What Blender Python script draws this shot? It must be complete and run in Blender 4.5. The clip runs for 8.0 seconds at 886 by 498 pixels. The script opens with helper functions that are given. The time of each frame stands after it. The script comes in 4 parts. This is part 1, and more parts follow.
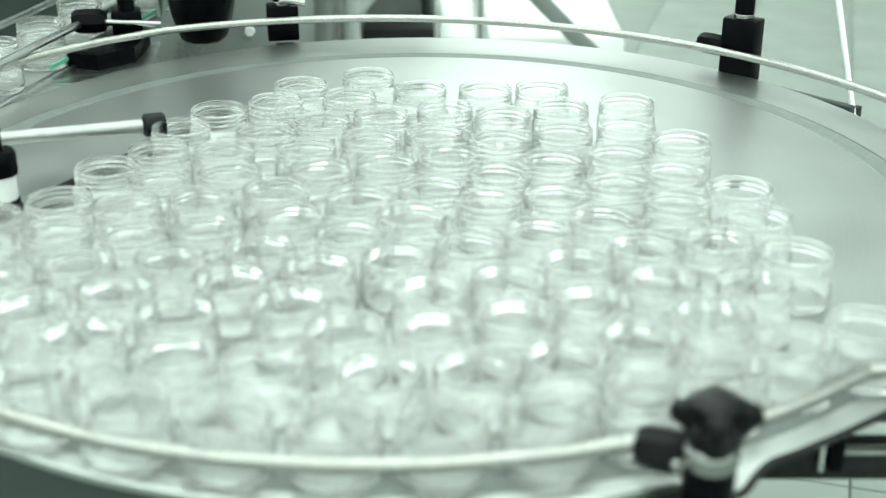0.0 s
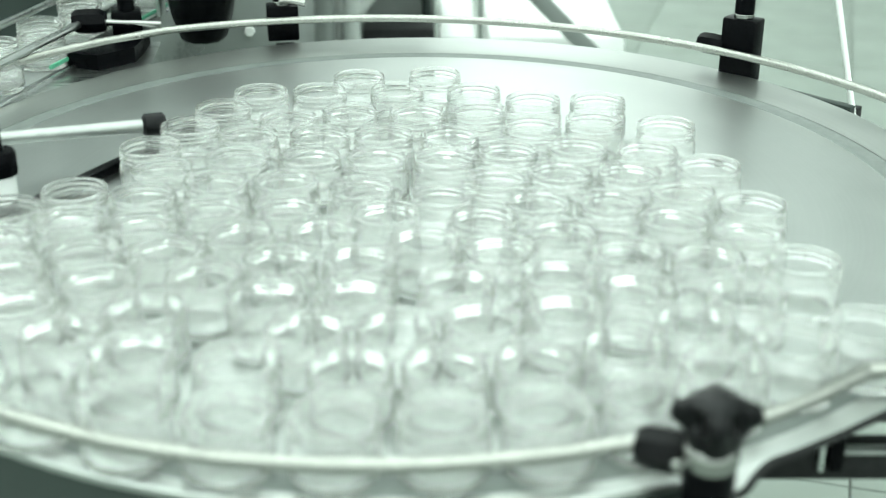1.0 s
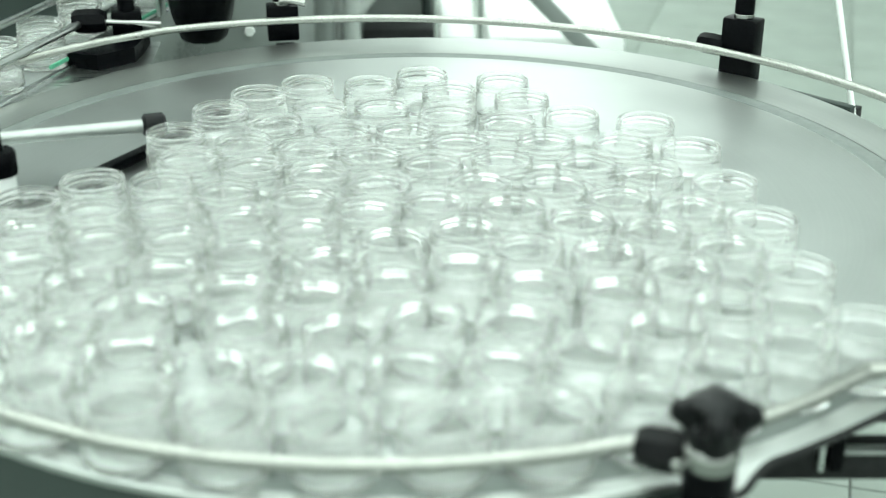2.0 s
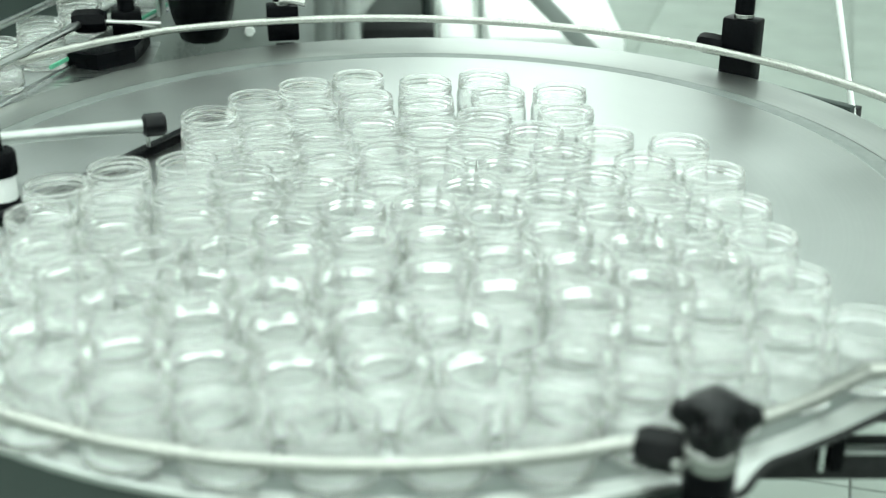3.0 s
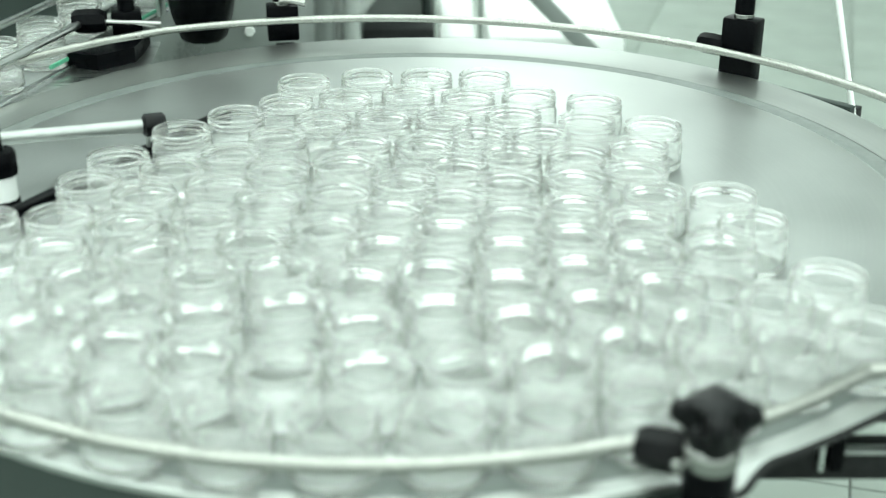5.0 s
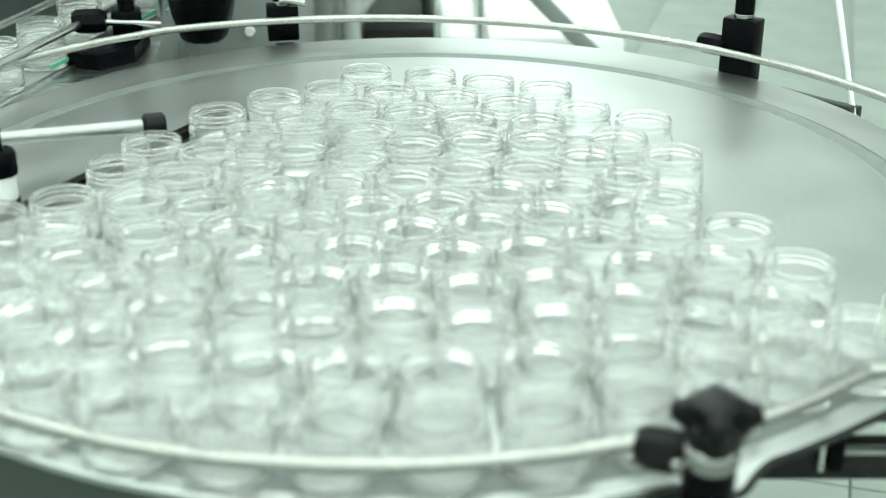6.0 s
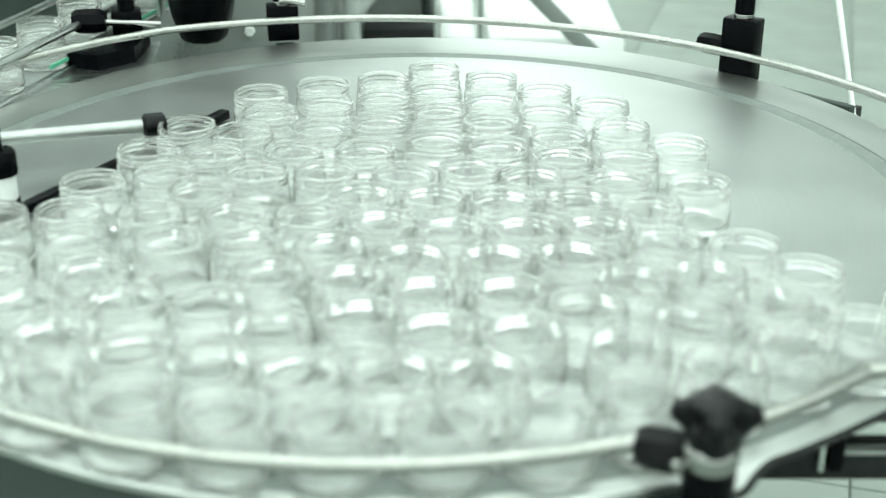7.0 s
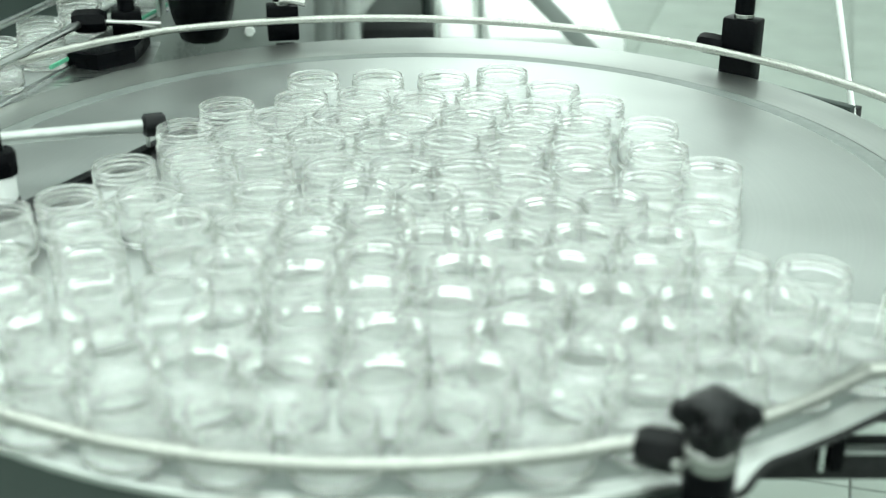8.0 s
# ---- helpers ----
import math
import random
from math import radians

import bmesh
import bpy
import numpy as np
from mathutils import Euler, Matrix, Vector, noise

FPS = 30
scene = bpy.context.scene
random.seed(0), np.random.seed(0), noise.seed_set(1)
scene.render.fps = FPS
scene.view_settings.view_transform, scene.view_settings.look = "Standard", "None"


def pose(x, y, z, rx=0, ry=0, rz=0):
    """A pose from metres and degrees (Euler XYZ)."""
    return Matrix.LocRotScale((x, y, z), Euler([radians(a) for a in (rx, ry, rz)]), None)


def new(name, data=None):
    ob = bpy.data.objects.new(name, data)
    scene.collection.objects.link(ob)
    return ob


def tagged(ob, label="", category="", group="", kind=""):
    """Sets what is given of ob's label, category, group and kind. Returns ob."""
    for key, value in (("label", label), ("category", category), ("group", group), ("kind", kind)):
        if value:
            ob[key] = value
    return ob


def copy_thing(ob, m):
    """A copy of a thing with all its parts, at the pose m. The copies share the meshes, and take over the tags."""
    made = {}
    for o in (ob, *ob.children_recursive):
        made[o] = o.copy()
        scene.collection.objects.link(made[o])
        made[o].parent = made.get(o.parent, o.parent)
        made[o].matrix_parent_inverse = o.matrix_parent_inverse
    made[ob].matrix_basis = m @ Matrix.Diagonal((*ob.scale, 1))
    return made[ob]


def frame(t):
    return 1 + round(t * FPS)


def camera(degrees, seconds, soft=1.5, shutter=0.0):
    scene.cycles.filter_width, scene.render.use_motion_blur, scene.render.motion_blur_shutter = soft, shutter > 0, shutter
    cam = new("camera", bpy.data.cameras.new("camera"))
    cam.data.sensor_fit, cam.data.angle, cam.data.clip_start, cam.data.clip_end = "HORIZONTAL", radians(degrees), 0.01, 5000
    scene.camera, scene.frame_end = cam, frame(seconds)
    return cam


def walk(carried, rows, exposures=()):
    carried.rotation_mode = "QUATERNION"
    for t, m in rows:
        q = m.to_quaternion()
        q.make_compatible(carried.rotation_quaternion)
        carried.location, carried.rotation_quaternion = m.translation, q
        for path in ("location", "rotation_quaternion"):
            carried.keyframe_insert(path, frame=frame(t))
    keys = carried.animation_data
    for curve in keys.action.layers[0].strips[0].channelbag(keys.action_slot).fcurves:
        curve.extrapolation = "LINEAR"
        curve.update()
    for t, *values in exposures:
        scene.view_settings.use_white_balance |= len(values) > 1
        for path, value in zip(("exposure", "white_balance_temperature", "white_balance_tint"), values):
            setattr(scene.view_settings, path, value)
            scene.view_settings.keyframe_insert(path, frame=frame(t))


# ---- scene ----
# ---- camera: stands still on a tripod beside the turntable ----
cam = camera(37.65, 8.0, soft=1.25)
EYE = pose(0, 0, 1.39, 90 - 24.558, 0, 0)
walk(cam, [(0.0, EYE), (8.0, EYE)])
cam.data.dof.use_dof = True
cam.data.dof.focus_distance = 1.60
cam.data.dof.aperture_fstop = 4.2

# ---- world and light ----
world = bpy.data.worlds.new("hall_light")
scene.world = world
world.use_nodes = True
wn = world.node_tree.nodes
wn["Background"].inputs[0].default_value = (0.85, 1.0, 0.94, 1)
wn["Background"].inputs[1].default_value = 1.65
scene.cycles.max_bounces, scene.cycles.transmission_bounces, scene.cycles.transparent_max_bounces, scene.cycles.glossy_bounces = 16, 16, 16, 6


# ---- helpers ----
def mat(name, colour, rough=0.5, metal=0.0, var=0.12, scale=30.0, bump=0.0, bump_scale=200.0, stretch=(1, 1, 1), **extra):
    m = bpy.data.materials.new(name)
    m.use_nodes = True
    nt = m.node_tree
    b = nt.nodes["Principled BSDF"]
    b.inputs["Roughness"].default_value = rough
    b.inputs["Metallic"].default_value = metal
    for k, v in extra.items():
        b.inputs[k.replace("_", " ")].default_value = v
    tc = nt.nodes.new("ShaderNodeTexCoord")
    mp = nt.nodes.new("ShaderNodeMapping")
    mp.inputs["Scale"].default_value = stretch
    nt.links.new(tc.outputs["Object"], mp.inputs["Vector"])
    n1 = nt.nodes.new("ShaderNodeTexNoise")
    n1.inputs["Scale"].default_value, n1.inputs["Detail"].default_value = scale, 6
    nt.links.new(mp.outputs[0], n1.inputs["Vector"])
    ramp = nt.nodes.new("ShaderNodeValToRGB")
    lo = [c * (1 - var) for c in colour]
    hi = [min(1, c * (1 + var)) for c in colour]
    ramp.color_ramp.elements[0].color, ramp.color_ramp.elements[1].color = (*lo, 1), (*hi, 1)
    ramp.color_ramp.elements[0].position, ramp.color_ramp.elements[1].position = 0.3, 0.7
    nt.links.new(n1.outputs["Fac"], ramp.inputs[0])
    nt.links.new(ramp.outputs[0], b.inputs["Base Color"])
    rr = nt.nodes.new("ShaderNodeMapRange")
    rr.inputs["To Min"].default_value, rr.inputs["To Max"].default_value = max(0.02, rough * 0.8), min(1, rough * 1.2)
    n2 = nt.nodes.new("ShaderNodeTexNoise")
    n2.inputs["Scale"].default_value, n2.inputs["Detail"].default_value = bump_scale, 4
    nt.links.new(mp.outputs[0], n2.inputs["Vector"])
    nt.links.new(n2.outputs["Fac"], rr.inputs["Value"])
    nt.links.new(rr.outputs[0], b.inputs["Roughness"])
    if bump:
        bp = nt.nodes.new("ShaderNodeBump")
        bp.inputs["Strength"].default_value, bp.inputs["Distance"].default_value = bump, 0.001
        nt.links.new(n2.outputs["Fac"], bp.inputs["Height"])
        nt.links.new(bp.outputs[0], b.inputs["Normal"])
    return m


def brushed(name, colour, rough, ring=False, centre=(0, 0)):
    """Brushed steel: fine streaks, round a centre or along x, and faint stains."""
    m = bpy.data.materials.new(name)
    m.use_nodes = True
    nt = m.node_tree
    b = nt.nodes["Principled BSDF"]
    b.inputs["Metallic"].default_value = 1.0
    tc = nt.nodes.new("ShaderNodeTexCoord")
    fine = nt.nodes.new("ShaderNodeTexNoise")
    fine.inputs["Scale"].default_value, fine.inputs["Detail"].default_value = 1.0, 5
    if ring:
        sub = nt.nodes.new("ShaderNodeVectorMath")
        sub.operation = "SUBTRACT"
        sub.inputs[1].default_value = (*centre, 0)
        nt.links.new(tc.outputs["Object"], sub.inputs[0])
        ln = nt.nodes.new("ShaderNodeVectorMath")
        ln.operation = "LENGTH"
        nt.links.new(sub.outputs[0], ln.inputs[0])
        comb = nt.nodes.new("ShaderNodeCombineXYZ")
        mul = nt.nodes.new("ShaderNodeMath")
        mul.operation = "MULTIPLY"
        mul.inputs[1].default_value = 420
        nt.links.new(ln.outputs["Value"], mul.inputs[0])
        nt.links.new(mul.outputs[0], comb.inputs[0])
        nt.links.new(comb.outputs[0], fine.inputs["Vector"])
    else:
        mp = nt.nodes.new("ShaderNodeMapping")
        mp.inputs["Scale"].default_value = (15, 700, 700)
        nt.links.new(tc.outputs["Object"], mp.inputs["Vector"])
        nt.links.new(mp.outputs[0], fine.inputs["Vector"])
    big = nt.nodes.new("ShaderNodeTexNoise")
    big.inputs["Scale"].default_value, big.inputs["Detail"].default_value = 9.0, 7
    nt.links.new(tc.outputs["Object"], big.inputs["Vector"])
    mix = nt.nodes.new("ShaderNodeMath")
    mix.operation = "ADD"
    nt.links.new(fine.outputs["Fac"], mix.inputs[0])
    nt.links.new(big.outputs["Fac"], mix.inputs[1])
    rr = nt.nodes.new("ShaderNodeMapRange")
    rr.inputs["From Min"].default_value, rr.inputs["From Max"].default_value = 0.5, 1.5
    rr.inputs["To Min"].default_value, rr.inputs["To Max"].default_value = rough * 0.8, rough * 1.25
    nt.links.new(mix.outputs[0], rr.inputs["Value"])
    nt.links.new(rr.outputs[0], b.inputs["Roughness"])
    ramp = nt.nodes.new("ShaderNodeValToRGB")
    ramp.color_ramp.elements[0].color = (*[c * 0.88 for c in colour], 1)
    ramp.color_ramp.elements[1].color = (*[min(1, c * 1.08) for c in colour], 1)
    ramp.color_ramp.elements[0].position, ramp.color_ramp.elements[1].position = 0.35, 0.7
    half = nt.nodes.new("ShaderNodeMath")
    half.operation = "MULTIPLY"
    half.inputs[1].default_value = 0.5
    nt.links.new(mix.outputs[0], half.inputs[0])
    nt.links.new(half.outputs[0], ramp.inputs[0])
    nt.links.new(ramp.outputs[0], b.inputs["Base Color"])
    bp = nt.nodes.new("ShaderNodeBump")
    bp.inputs["Strength"].default_value, bp.inputs["Distance"].default_value = 0.06, 0.0005
    nt.links.new(fine.outputs["Fac"], bp.inputs["Height"])
    nt.links.new(bp.outputs[0], b.inputs["Normal"])
    return m


def glass(name):
    """Clear refracting glass with the faint waviness of pressed jars and a whitish veil that paints in bright haze.
    """
    m = bpy.data.materials.new(name)
    m.use_nodes = True
    nt = m.node_tree
    nt.nodes.remove(nt.nodes["Principled BSDF"])
    tc = nt.nodes.new("ShaderNodeTexCoord")
    wavy = nt.nodes.new("ShaderNodeTexNoise")
    wavy.inputs["Scale"].default_value, wavy.inputs["Detail"].default_value = 85, 2
    nt.links.new(tc.outputs["Object"], wavy.inputs["Vector"])
    bp = nt.nodes.new("ShaderNodeBump")
    bp.inputs["Strength"].default_value, bp.inputs["Distance"].default_value = 0.16, 0.001
    nt.links.new(wavy.outputs["Fac"], bp.inputs["Height"])
    solid = nt.nodes.new("ShaderNodeBsdfGlass")
    solid.inputs["Color"].default_value = (0.997, 1.0, 0.999, 1)
    solid.inputs["Roughness"].default_value, solid.inputs["IOR"].default_value = 0.0, 1.5
    nt.links.new(bp.outputs[0], solid.inputs["Normal"])
    # White scatter mixed into the glass to lift its dark refractions.
    haze = nt.nodes.new("ShaderNodeBsdfTranslucent")
    pale_veil = nt.nodes.new("ShaderNodeBsdfDiffuse")
    haze.inputs["Color"].default_value = pale_veil.inputs["Color"].default_value = (0.97, 0.985, 0.945, 1)
    film = nt.nodes.new("ShaderNodeMixShader")
    nt.links.new(haze.outputs[0], film.inputs[1])
    nt.links.new(pale_veil.outputs[0], film.inputs[2])
    spots = nt.nodes.new("ShaderNodeTexNoise")
    spots.inputs["Scale"].default_value, spots.inputs["Detail"].default_value = 160, 5
    nt.links.new(tc.outputs["Object"], spots.inputs["Vector"])
    amount = nt.nodes.new("ShaderNodeMapRange")
    amount.inputs["To Min"].default_value, amount.inputs["To Max"].default_value = 0.05, 0.13
    nt.links.new(spots.outputs["Fac"], amount.inputs["Value"])
    skin = nt.nodes.new("ShaderNodeMixShader")
    nt.links.new(amount.outputs[0], skin.inputs[0])
    nt.links.new(solid.outputs[0], skin.inputs[1])
    nt.links.new(film.outputs[0], skin.inputs[2])
    nt.links.new(skin.outputs[0], nt.nodes["Material Output"].inputs["Surface"])
    return m


STEEL_DISC = brushed("brushed_steel_disc", (0.49, 0.51, 0.50), 0.34, True)
STEEL_DECK = brushed("brushed_steel_deck", (0.48, 0.50, 0.485), 0.34, True, (-0.027, 1.2375))
STEEL = brushed("brushed_steel", (0.62, 0.64, 0.63), 0.28)
CHROME = mat("polished_steel", (0.33, 0.335, 0.32), 0.14, 1.0, 0.05, 60)
BLACK = mat("black_polyamide", (0.0018, 0.0021, 0.0027), 0.28, 0.0, 0.3, 80, 0.10, 900, Specular_IOR_Level=0.055)
# Slightly paler black with a stronger specular level than BLACK.
KNOB = mat("glossier_black_polyamide", (0.0022, 0.0026, 0.0031), 0.30, 0.0, 0.35, 70, 0.15, 700, Specular_IOR_Level=0.16)
RAIL_STEEL = mat("satin_rail_steel", (0.35, 0.355, 0.33), 0.28, 1.0, 0.07, 50, 0.05, 600)
RUBBER = mat("black_rubber", (0.012, 0.013, 0.013), 0.65, 0.0, 0.3, 90, 0.2, 700, Specular_IOR_Level=0.25)
SKIRT = mat("dark_grey_paint", (0.030, 0.041, 0.037), 0.5, 0.0, 0.12, 12, 0.05, 500, Specular_IOR_Level=0.25)
GREEN = mat("green_slide_strip", (0.10, 0.42, 0.26), 0.4, 0.0, 0.1, 40)
SEAL = mat("grey_plastic_seal", (0.17, 0.19, 0.18), 0.45, 0.3, 0.1, 60, Specular_IOR_Level=0.3)
BELT = mat("grey_conveyor_chain", (0.32, 0.34, 0.33), 0.5, 0.2, 0.15, 40)
WHITE = mat("white_enamel", (0.78, 0.80, 0.78), 0.35, 0.0, 0.05, 15)
GREY_PAINT = mat("light_grey_paint", (0.20, 0.22, 0.21), 0.45, 0.0, 0.08, 10)
PALE_GREY = mat("pale_grey_enamel", (0.42, 0.45, 0.43), 0.4, 0.0, 0.08, 12)
TILE = mat("pale_floor_tile", (0.245, 0.277, 0.252), 0.7, 0.0, 0.08, 6, Specular_IOR_Level=0.2)
GROUT = mat("tile_grout", (0.13, 0.14, 0.13), 0.8, 0.0, 0.15, 30)
WALL = mat("pale_wall_paint", (0.70, 0.73, 0.70), 0.7, 0.0, 0.04, 3)
SATIN = mat("dull_satin_steel", (0.42, 0.44, 0.43), 0.42, 1.0, 0.08, 40)
MATT_STEEL = mat("matt_steel", (0.38, 0.40, 0.385), 0.48, 1.0, 0.08, 60)
GLASS = glass("clear_flint_glass")
# Glow of the added overhead panels, set to brighten jars and disc.
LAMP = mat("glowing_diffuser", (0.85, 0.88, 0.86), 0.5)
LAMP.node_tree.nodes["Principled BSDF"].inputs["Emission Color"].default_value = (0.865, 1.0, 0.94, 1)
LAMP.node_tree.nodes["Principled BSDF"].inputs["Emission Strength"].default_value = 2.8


def thing(name, label, category, group="", loc=(0, 0, 0)):
    ob = new(name)
    ob.location = loc
    ob.empty_display_size = 0.05
    return tagged(ob, label, category, group)


def part(name, bm, material, parent=None, label="", smooth=True, outward=True):
    me = bpy.data.meshes.new(name)
    if outward:
        bmesh.ops.recalc_face_normals(bm, faces=bm.faces)
    bm.to_mesh(me)
    bm.free()
    me.materials.append(material)
    if smooth:
        me.polygons.foreach_set("use_smooth", [True] * len(me.polygons))
        me.set_sharp_from_angle(angle=radians(35))
    ob = new(name, me)
    if parent:
        ob.parent = parent
    if label:
        ob["label"] = label
    return ob


def box(bm, loc, size, rz=0.0, bevel=0.0015, rx=0.0, ry=0.0):
    m = pose(*loc, rx, ry, rz) @ Matrix.Diagonal((*size, 1))
    g = bmesh.ops.create_cube(bm, size=1.0, matrix=m)
    if bevel:
        es = {e for v in g["verts"] for e in v.link_edges}
        bmesh.ops.bevel(bm, geom=list(es), offset=bevel, segments=2, profile=0.5, affect="EDGES")
    return bm


def lathe(bm, profile, m=Matrix(), seg=40, closed=False):
    """Turn (r, z) points round z; r 0 makes a pole."""
    rings = []
    for r, z in profile:
        if r < 1e-6:
            rings.append([bm.verts.new(m @ Vector((0, 0, z)))])
        else:
            rings.append([bm.verts.new(m @ Vector((r * math.cos(2 * math.pi * i / seg), r * math.sin(2 * math.pi * i / seg), z))) for i in range(seg)])
    pairs = list(zip(rings, rings[1:]))
    if closed:
        pairs.append((rings[-1], rings[0]))
    for a, b in pairs:
        for i in range(seg):
            j = (i + 1) % seg
            if len(a) == 1 and len(b) == 1:
                continue
            if len(a) == 1:
                bm.faces.new((a[0], b[i], b[j]))
            elif len(b) == 1:
                bm.faces.new((a[i], a[j], b[0]))
            else:
                bm.faces.new((a[i], a[j], b[j], b[i]))
    return bm


def rod(bm, p, q, r, seg=20, chamfer=0.001):
    p, q = Vector(p), Vector(q)
    d = q - p
    m = Matrix.Translation(p) @ d.to_track_quat("Z", "Y").to_matrix().to_4x4()
    n = d.length
    return lathe(bm, [(0, 0), (r - chamfer, 0), (r, chamfer), (r, n - chamfer), (r - chamfer, n), (0, n)], m, seg)


def tube(bm, pts, r, seg=16):
    """A bent round bar along pts."""
    pts = [Vector(p) for p in pts]
    rings = []
    for i, p in enumerate(pts):
        t = (pts[min(i + 1, len(pts) - 1)] - pts[max(i - 1, 0)]).normalized()
        side = t.cross(Vector((0, 0, 1))).normalized()
        up = side.cross(t)
        rings.append([bm.verts.new(p + r * (math.cos(2 * math.pi * k / seg) * side + math.sin(2 * math.pi * k / seg) * up)) for k in range(seg)])
    for a, b in zip(rings, rings[1:]):
        for k in range(seg):
            bm.faces.new((a[k], a[(k + 1) % seg], b[(k + 1) % seg], b[k]))
    bm.faces.new(rings[0])
    bm.faces.new(list(reversed(rings[-1])))
    return bm


def smooth_line(pts, n=8):
    """Catmull-Rom through a few points."""
    pts = [Vector(p) for p in pts]
    ext = [2 * pts[0] - pts[1], *pts, 2 * pts[-1] - pts[-2]]
    out = []
    for a, b, c, d in zip(ext, ext[1:], ext[2:], ext[3:]):
        for k in range(n):
            u = k / n
            out.append(0.5 * ((2 * b) + (c - a) * u + (2 * a - 5 * b + 4 * c - d) * u * u + (3 * b - a - 3 * c + d) * u ** 3))
    return out + [pts[-1]]


def plate(bm, outline, z0, z1):
    lo = [bm.verts.new((x, y, z0)) for x, y in outline]
    hi = [bm.verts.new((x, y, z1)) for x, y in outline]
    bm.faces.new(hi)
    bm.faces.new(list(reversed(lo)))
    n = len(outline)
    for i in range(n):
        bm.faces.new((lo[i], lo[(i + 1) % n], hi[(i + 1) % n], hi[i]))
    return bm


def arc(cx, cy, r, a0, a1, z, n=40):
    return [(cx + r * math.cos(radians(a0 + (a1 - a0) * i / n)), cy + r * math.sin(radians(a0 + (a1 - a0) * i / n)), z) for i in range(n + 1)]


B = bmesh.new
TABLE = 0.90                # height of the turning disc's face
DISC = (-0.03, 1.205)       # its axis
RIM = (-0.027, 1.2375)      # centre of the fixed rim
RAIL = 0.929                # height of the guide rail's axis

# ---- hall ----
floor = tagged(part("floor", box(B(), (0, 4, -0.06), (16, 18, 0.1), 0, 0), GROUT, smooth=False), "pale tiled factory floor with narrow grey joints", "floor", kind="structure")
def window_wall(name, number, centre, rz, length):
    """A wall with a low parapet, a lintel, end piers and one long open band that lets world light in."""
    m = pose(*centre, 0, 0, rz)
    bm = B()
    for x, z, w, h in ((0, 0.4, length, 0.8), (0, 4.15, length, 0.5), (-length / 2 + 0.4, 2.35, 0.8, 3.1), (length / 2 - 0.4, 2.35, 0.8, 3.1)):
        bmesh.ops.create_cube(bm, size=1.0, matrix=m @ pose(x, 0, z) @ Matrix.Diagonal((w, 0.2, h, 1)))
    tagged(part(name, bm, WALL, smooth=False), "unseen pale hall wall with a long opening added for light", "wall", kind="structure")
    win = tagged(new("window_%d" % number), "unseen white-framed opening added to let bright world light in", "window", kind="structure")
    n = int((length - 1.6) / 1.6)
    for i in range(n + 1):
        bar = box(B(), (0, 0, 0), (0.05, 0.10, 3.1), 0, 0.004)
        bar.transform(m @ pose(-length / 2 + 0.8 + (length - 1.6) * i / n, 0, 2.35))
        part("mullion", bar, WHITE, win)
    sill = box(B(), (0, 0, 0), (length - 1.6, 0.26, 0.03), 0, 0.004)
    sill.transform(m @ pose(0, 0, 0.817))
    part("sill", sill, WHITE, win)


# Openings on all four sides, out of view, added for an even bright surround.
window_wall("wall_north", 1, (0, 13.1, 0), 0, 16.2)
window_wall("wall_south", 2, (0, -5.1, 0), 0, 16.2)
window_wall("wall_west", 3, (-8.1, 4, 0), 90, 18.0)
window_wall("wall_east", 4, (8.1, 4, 0), 90, 18.0)
tagged(part("ceiling", box(B(), (0, 4, 4.5), (16.2, 18.2, 0.2), 0, 0), WALL, smooth=False), "plain white hall ceiling", "ceiling", kind="structure")

# Unseen glowing panels, added so the glass has even brightness above it.
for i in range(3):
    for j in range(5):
        # Panels left out here and shifted below darken the disc's right-hand reflections.
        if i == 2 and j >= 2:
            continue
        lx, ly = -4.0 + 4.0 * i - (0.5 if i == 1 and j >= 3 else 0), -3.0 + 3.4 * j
        fitting = thing("unseen_light_panel", "large unseen glowing panel added overhead for even light", "ceiling light", "ceiling lights", (lx, ly, 4.34))
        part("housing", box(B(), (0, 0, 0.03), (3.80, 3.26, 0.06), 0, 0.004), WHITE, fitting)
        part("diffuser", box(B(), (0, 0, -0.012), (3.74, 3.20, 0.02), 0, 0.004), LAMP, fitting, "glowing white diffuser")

# ---- rotary table ----
table = thing("rotary_table", "round brushed steel rotary accumulation table with a fixed rim", "rotary table")
disc_bm = lathe(B(), [(0, -0.006), (0.485, -0.006), (0.487, -0.004), (0.487, -0.0008), (0.4862, 0), (0.30, 0), (0.15, 0), (0, 0)], seg=128)
disc = part("disc", disc_bm, STEEL_DISC, table, "turning brushed steel disc")
disc.location = (*DISC, TABLE)


def deck_mesh():
    """Fixed rim: round plate with an off-centre round hole for the disc."""
    bm = B()
    n = 160
    loops = []
    for cx, cy, r, z in ((*DISC, 0.5125, TABLE - 0.008), (*DISC, 0.5125, TABLE - 0.0015), (*RIM, 0.5570, TABLE - 0.0015), (*RIM, 0.5585, TABLE - 0.0030), (*RIM, 0.5585, TABLE - 0.008)):
        loops.append([bm.verts.new((cx + r * math.cos(2 * math.pi * i / n), cy + r * math.sin(2 * math.pi * i / n), z)) for i in range(n)])
    for a, b in zip(loops, loops[1:] + loops[:1]):
        for i in range(n):
            bm.faces.new((a[i], a[(i + 1) % n], b[(i + 1) % n], b[i]))
    return bm


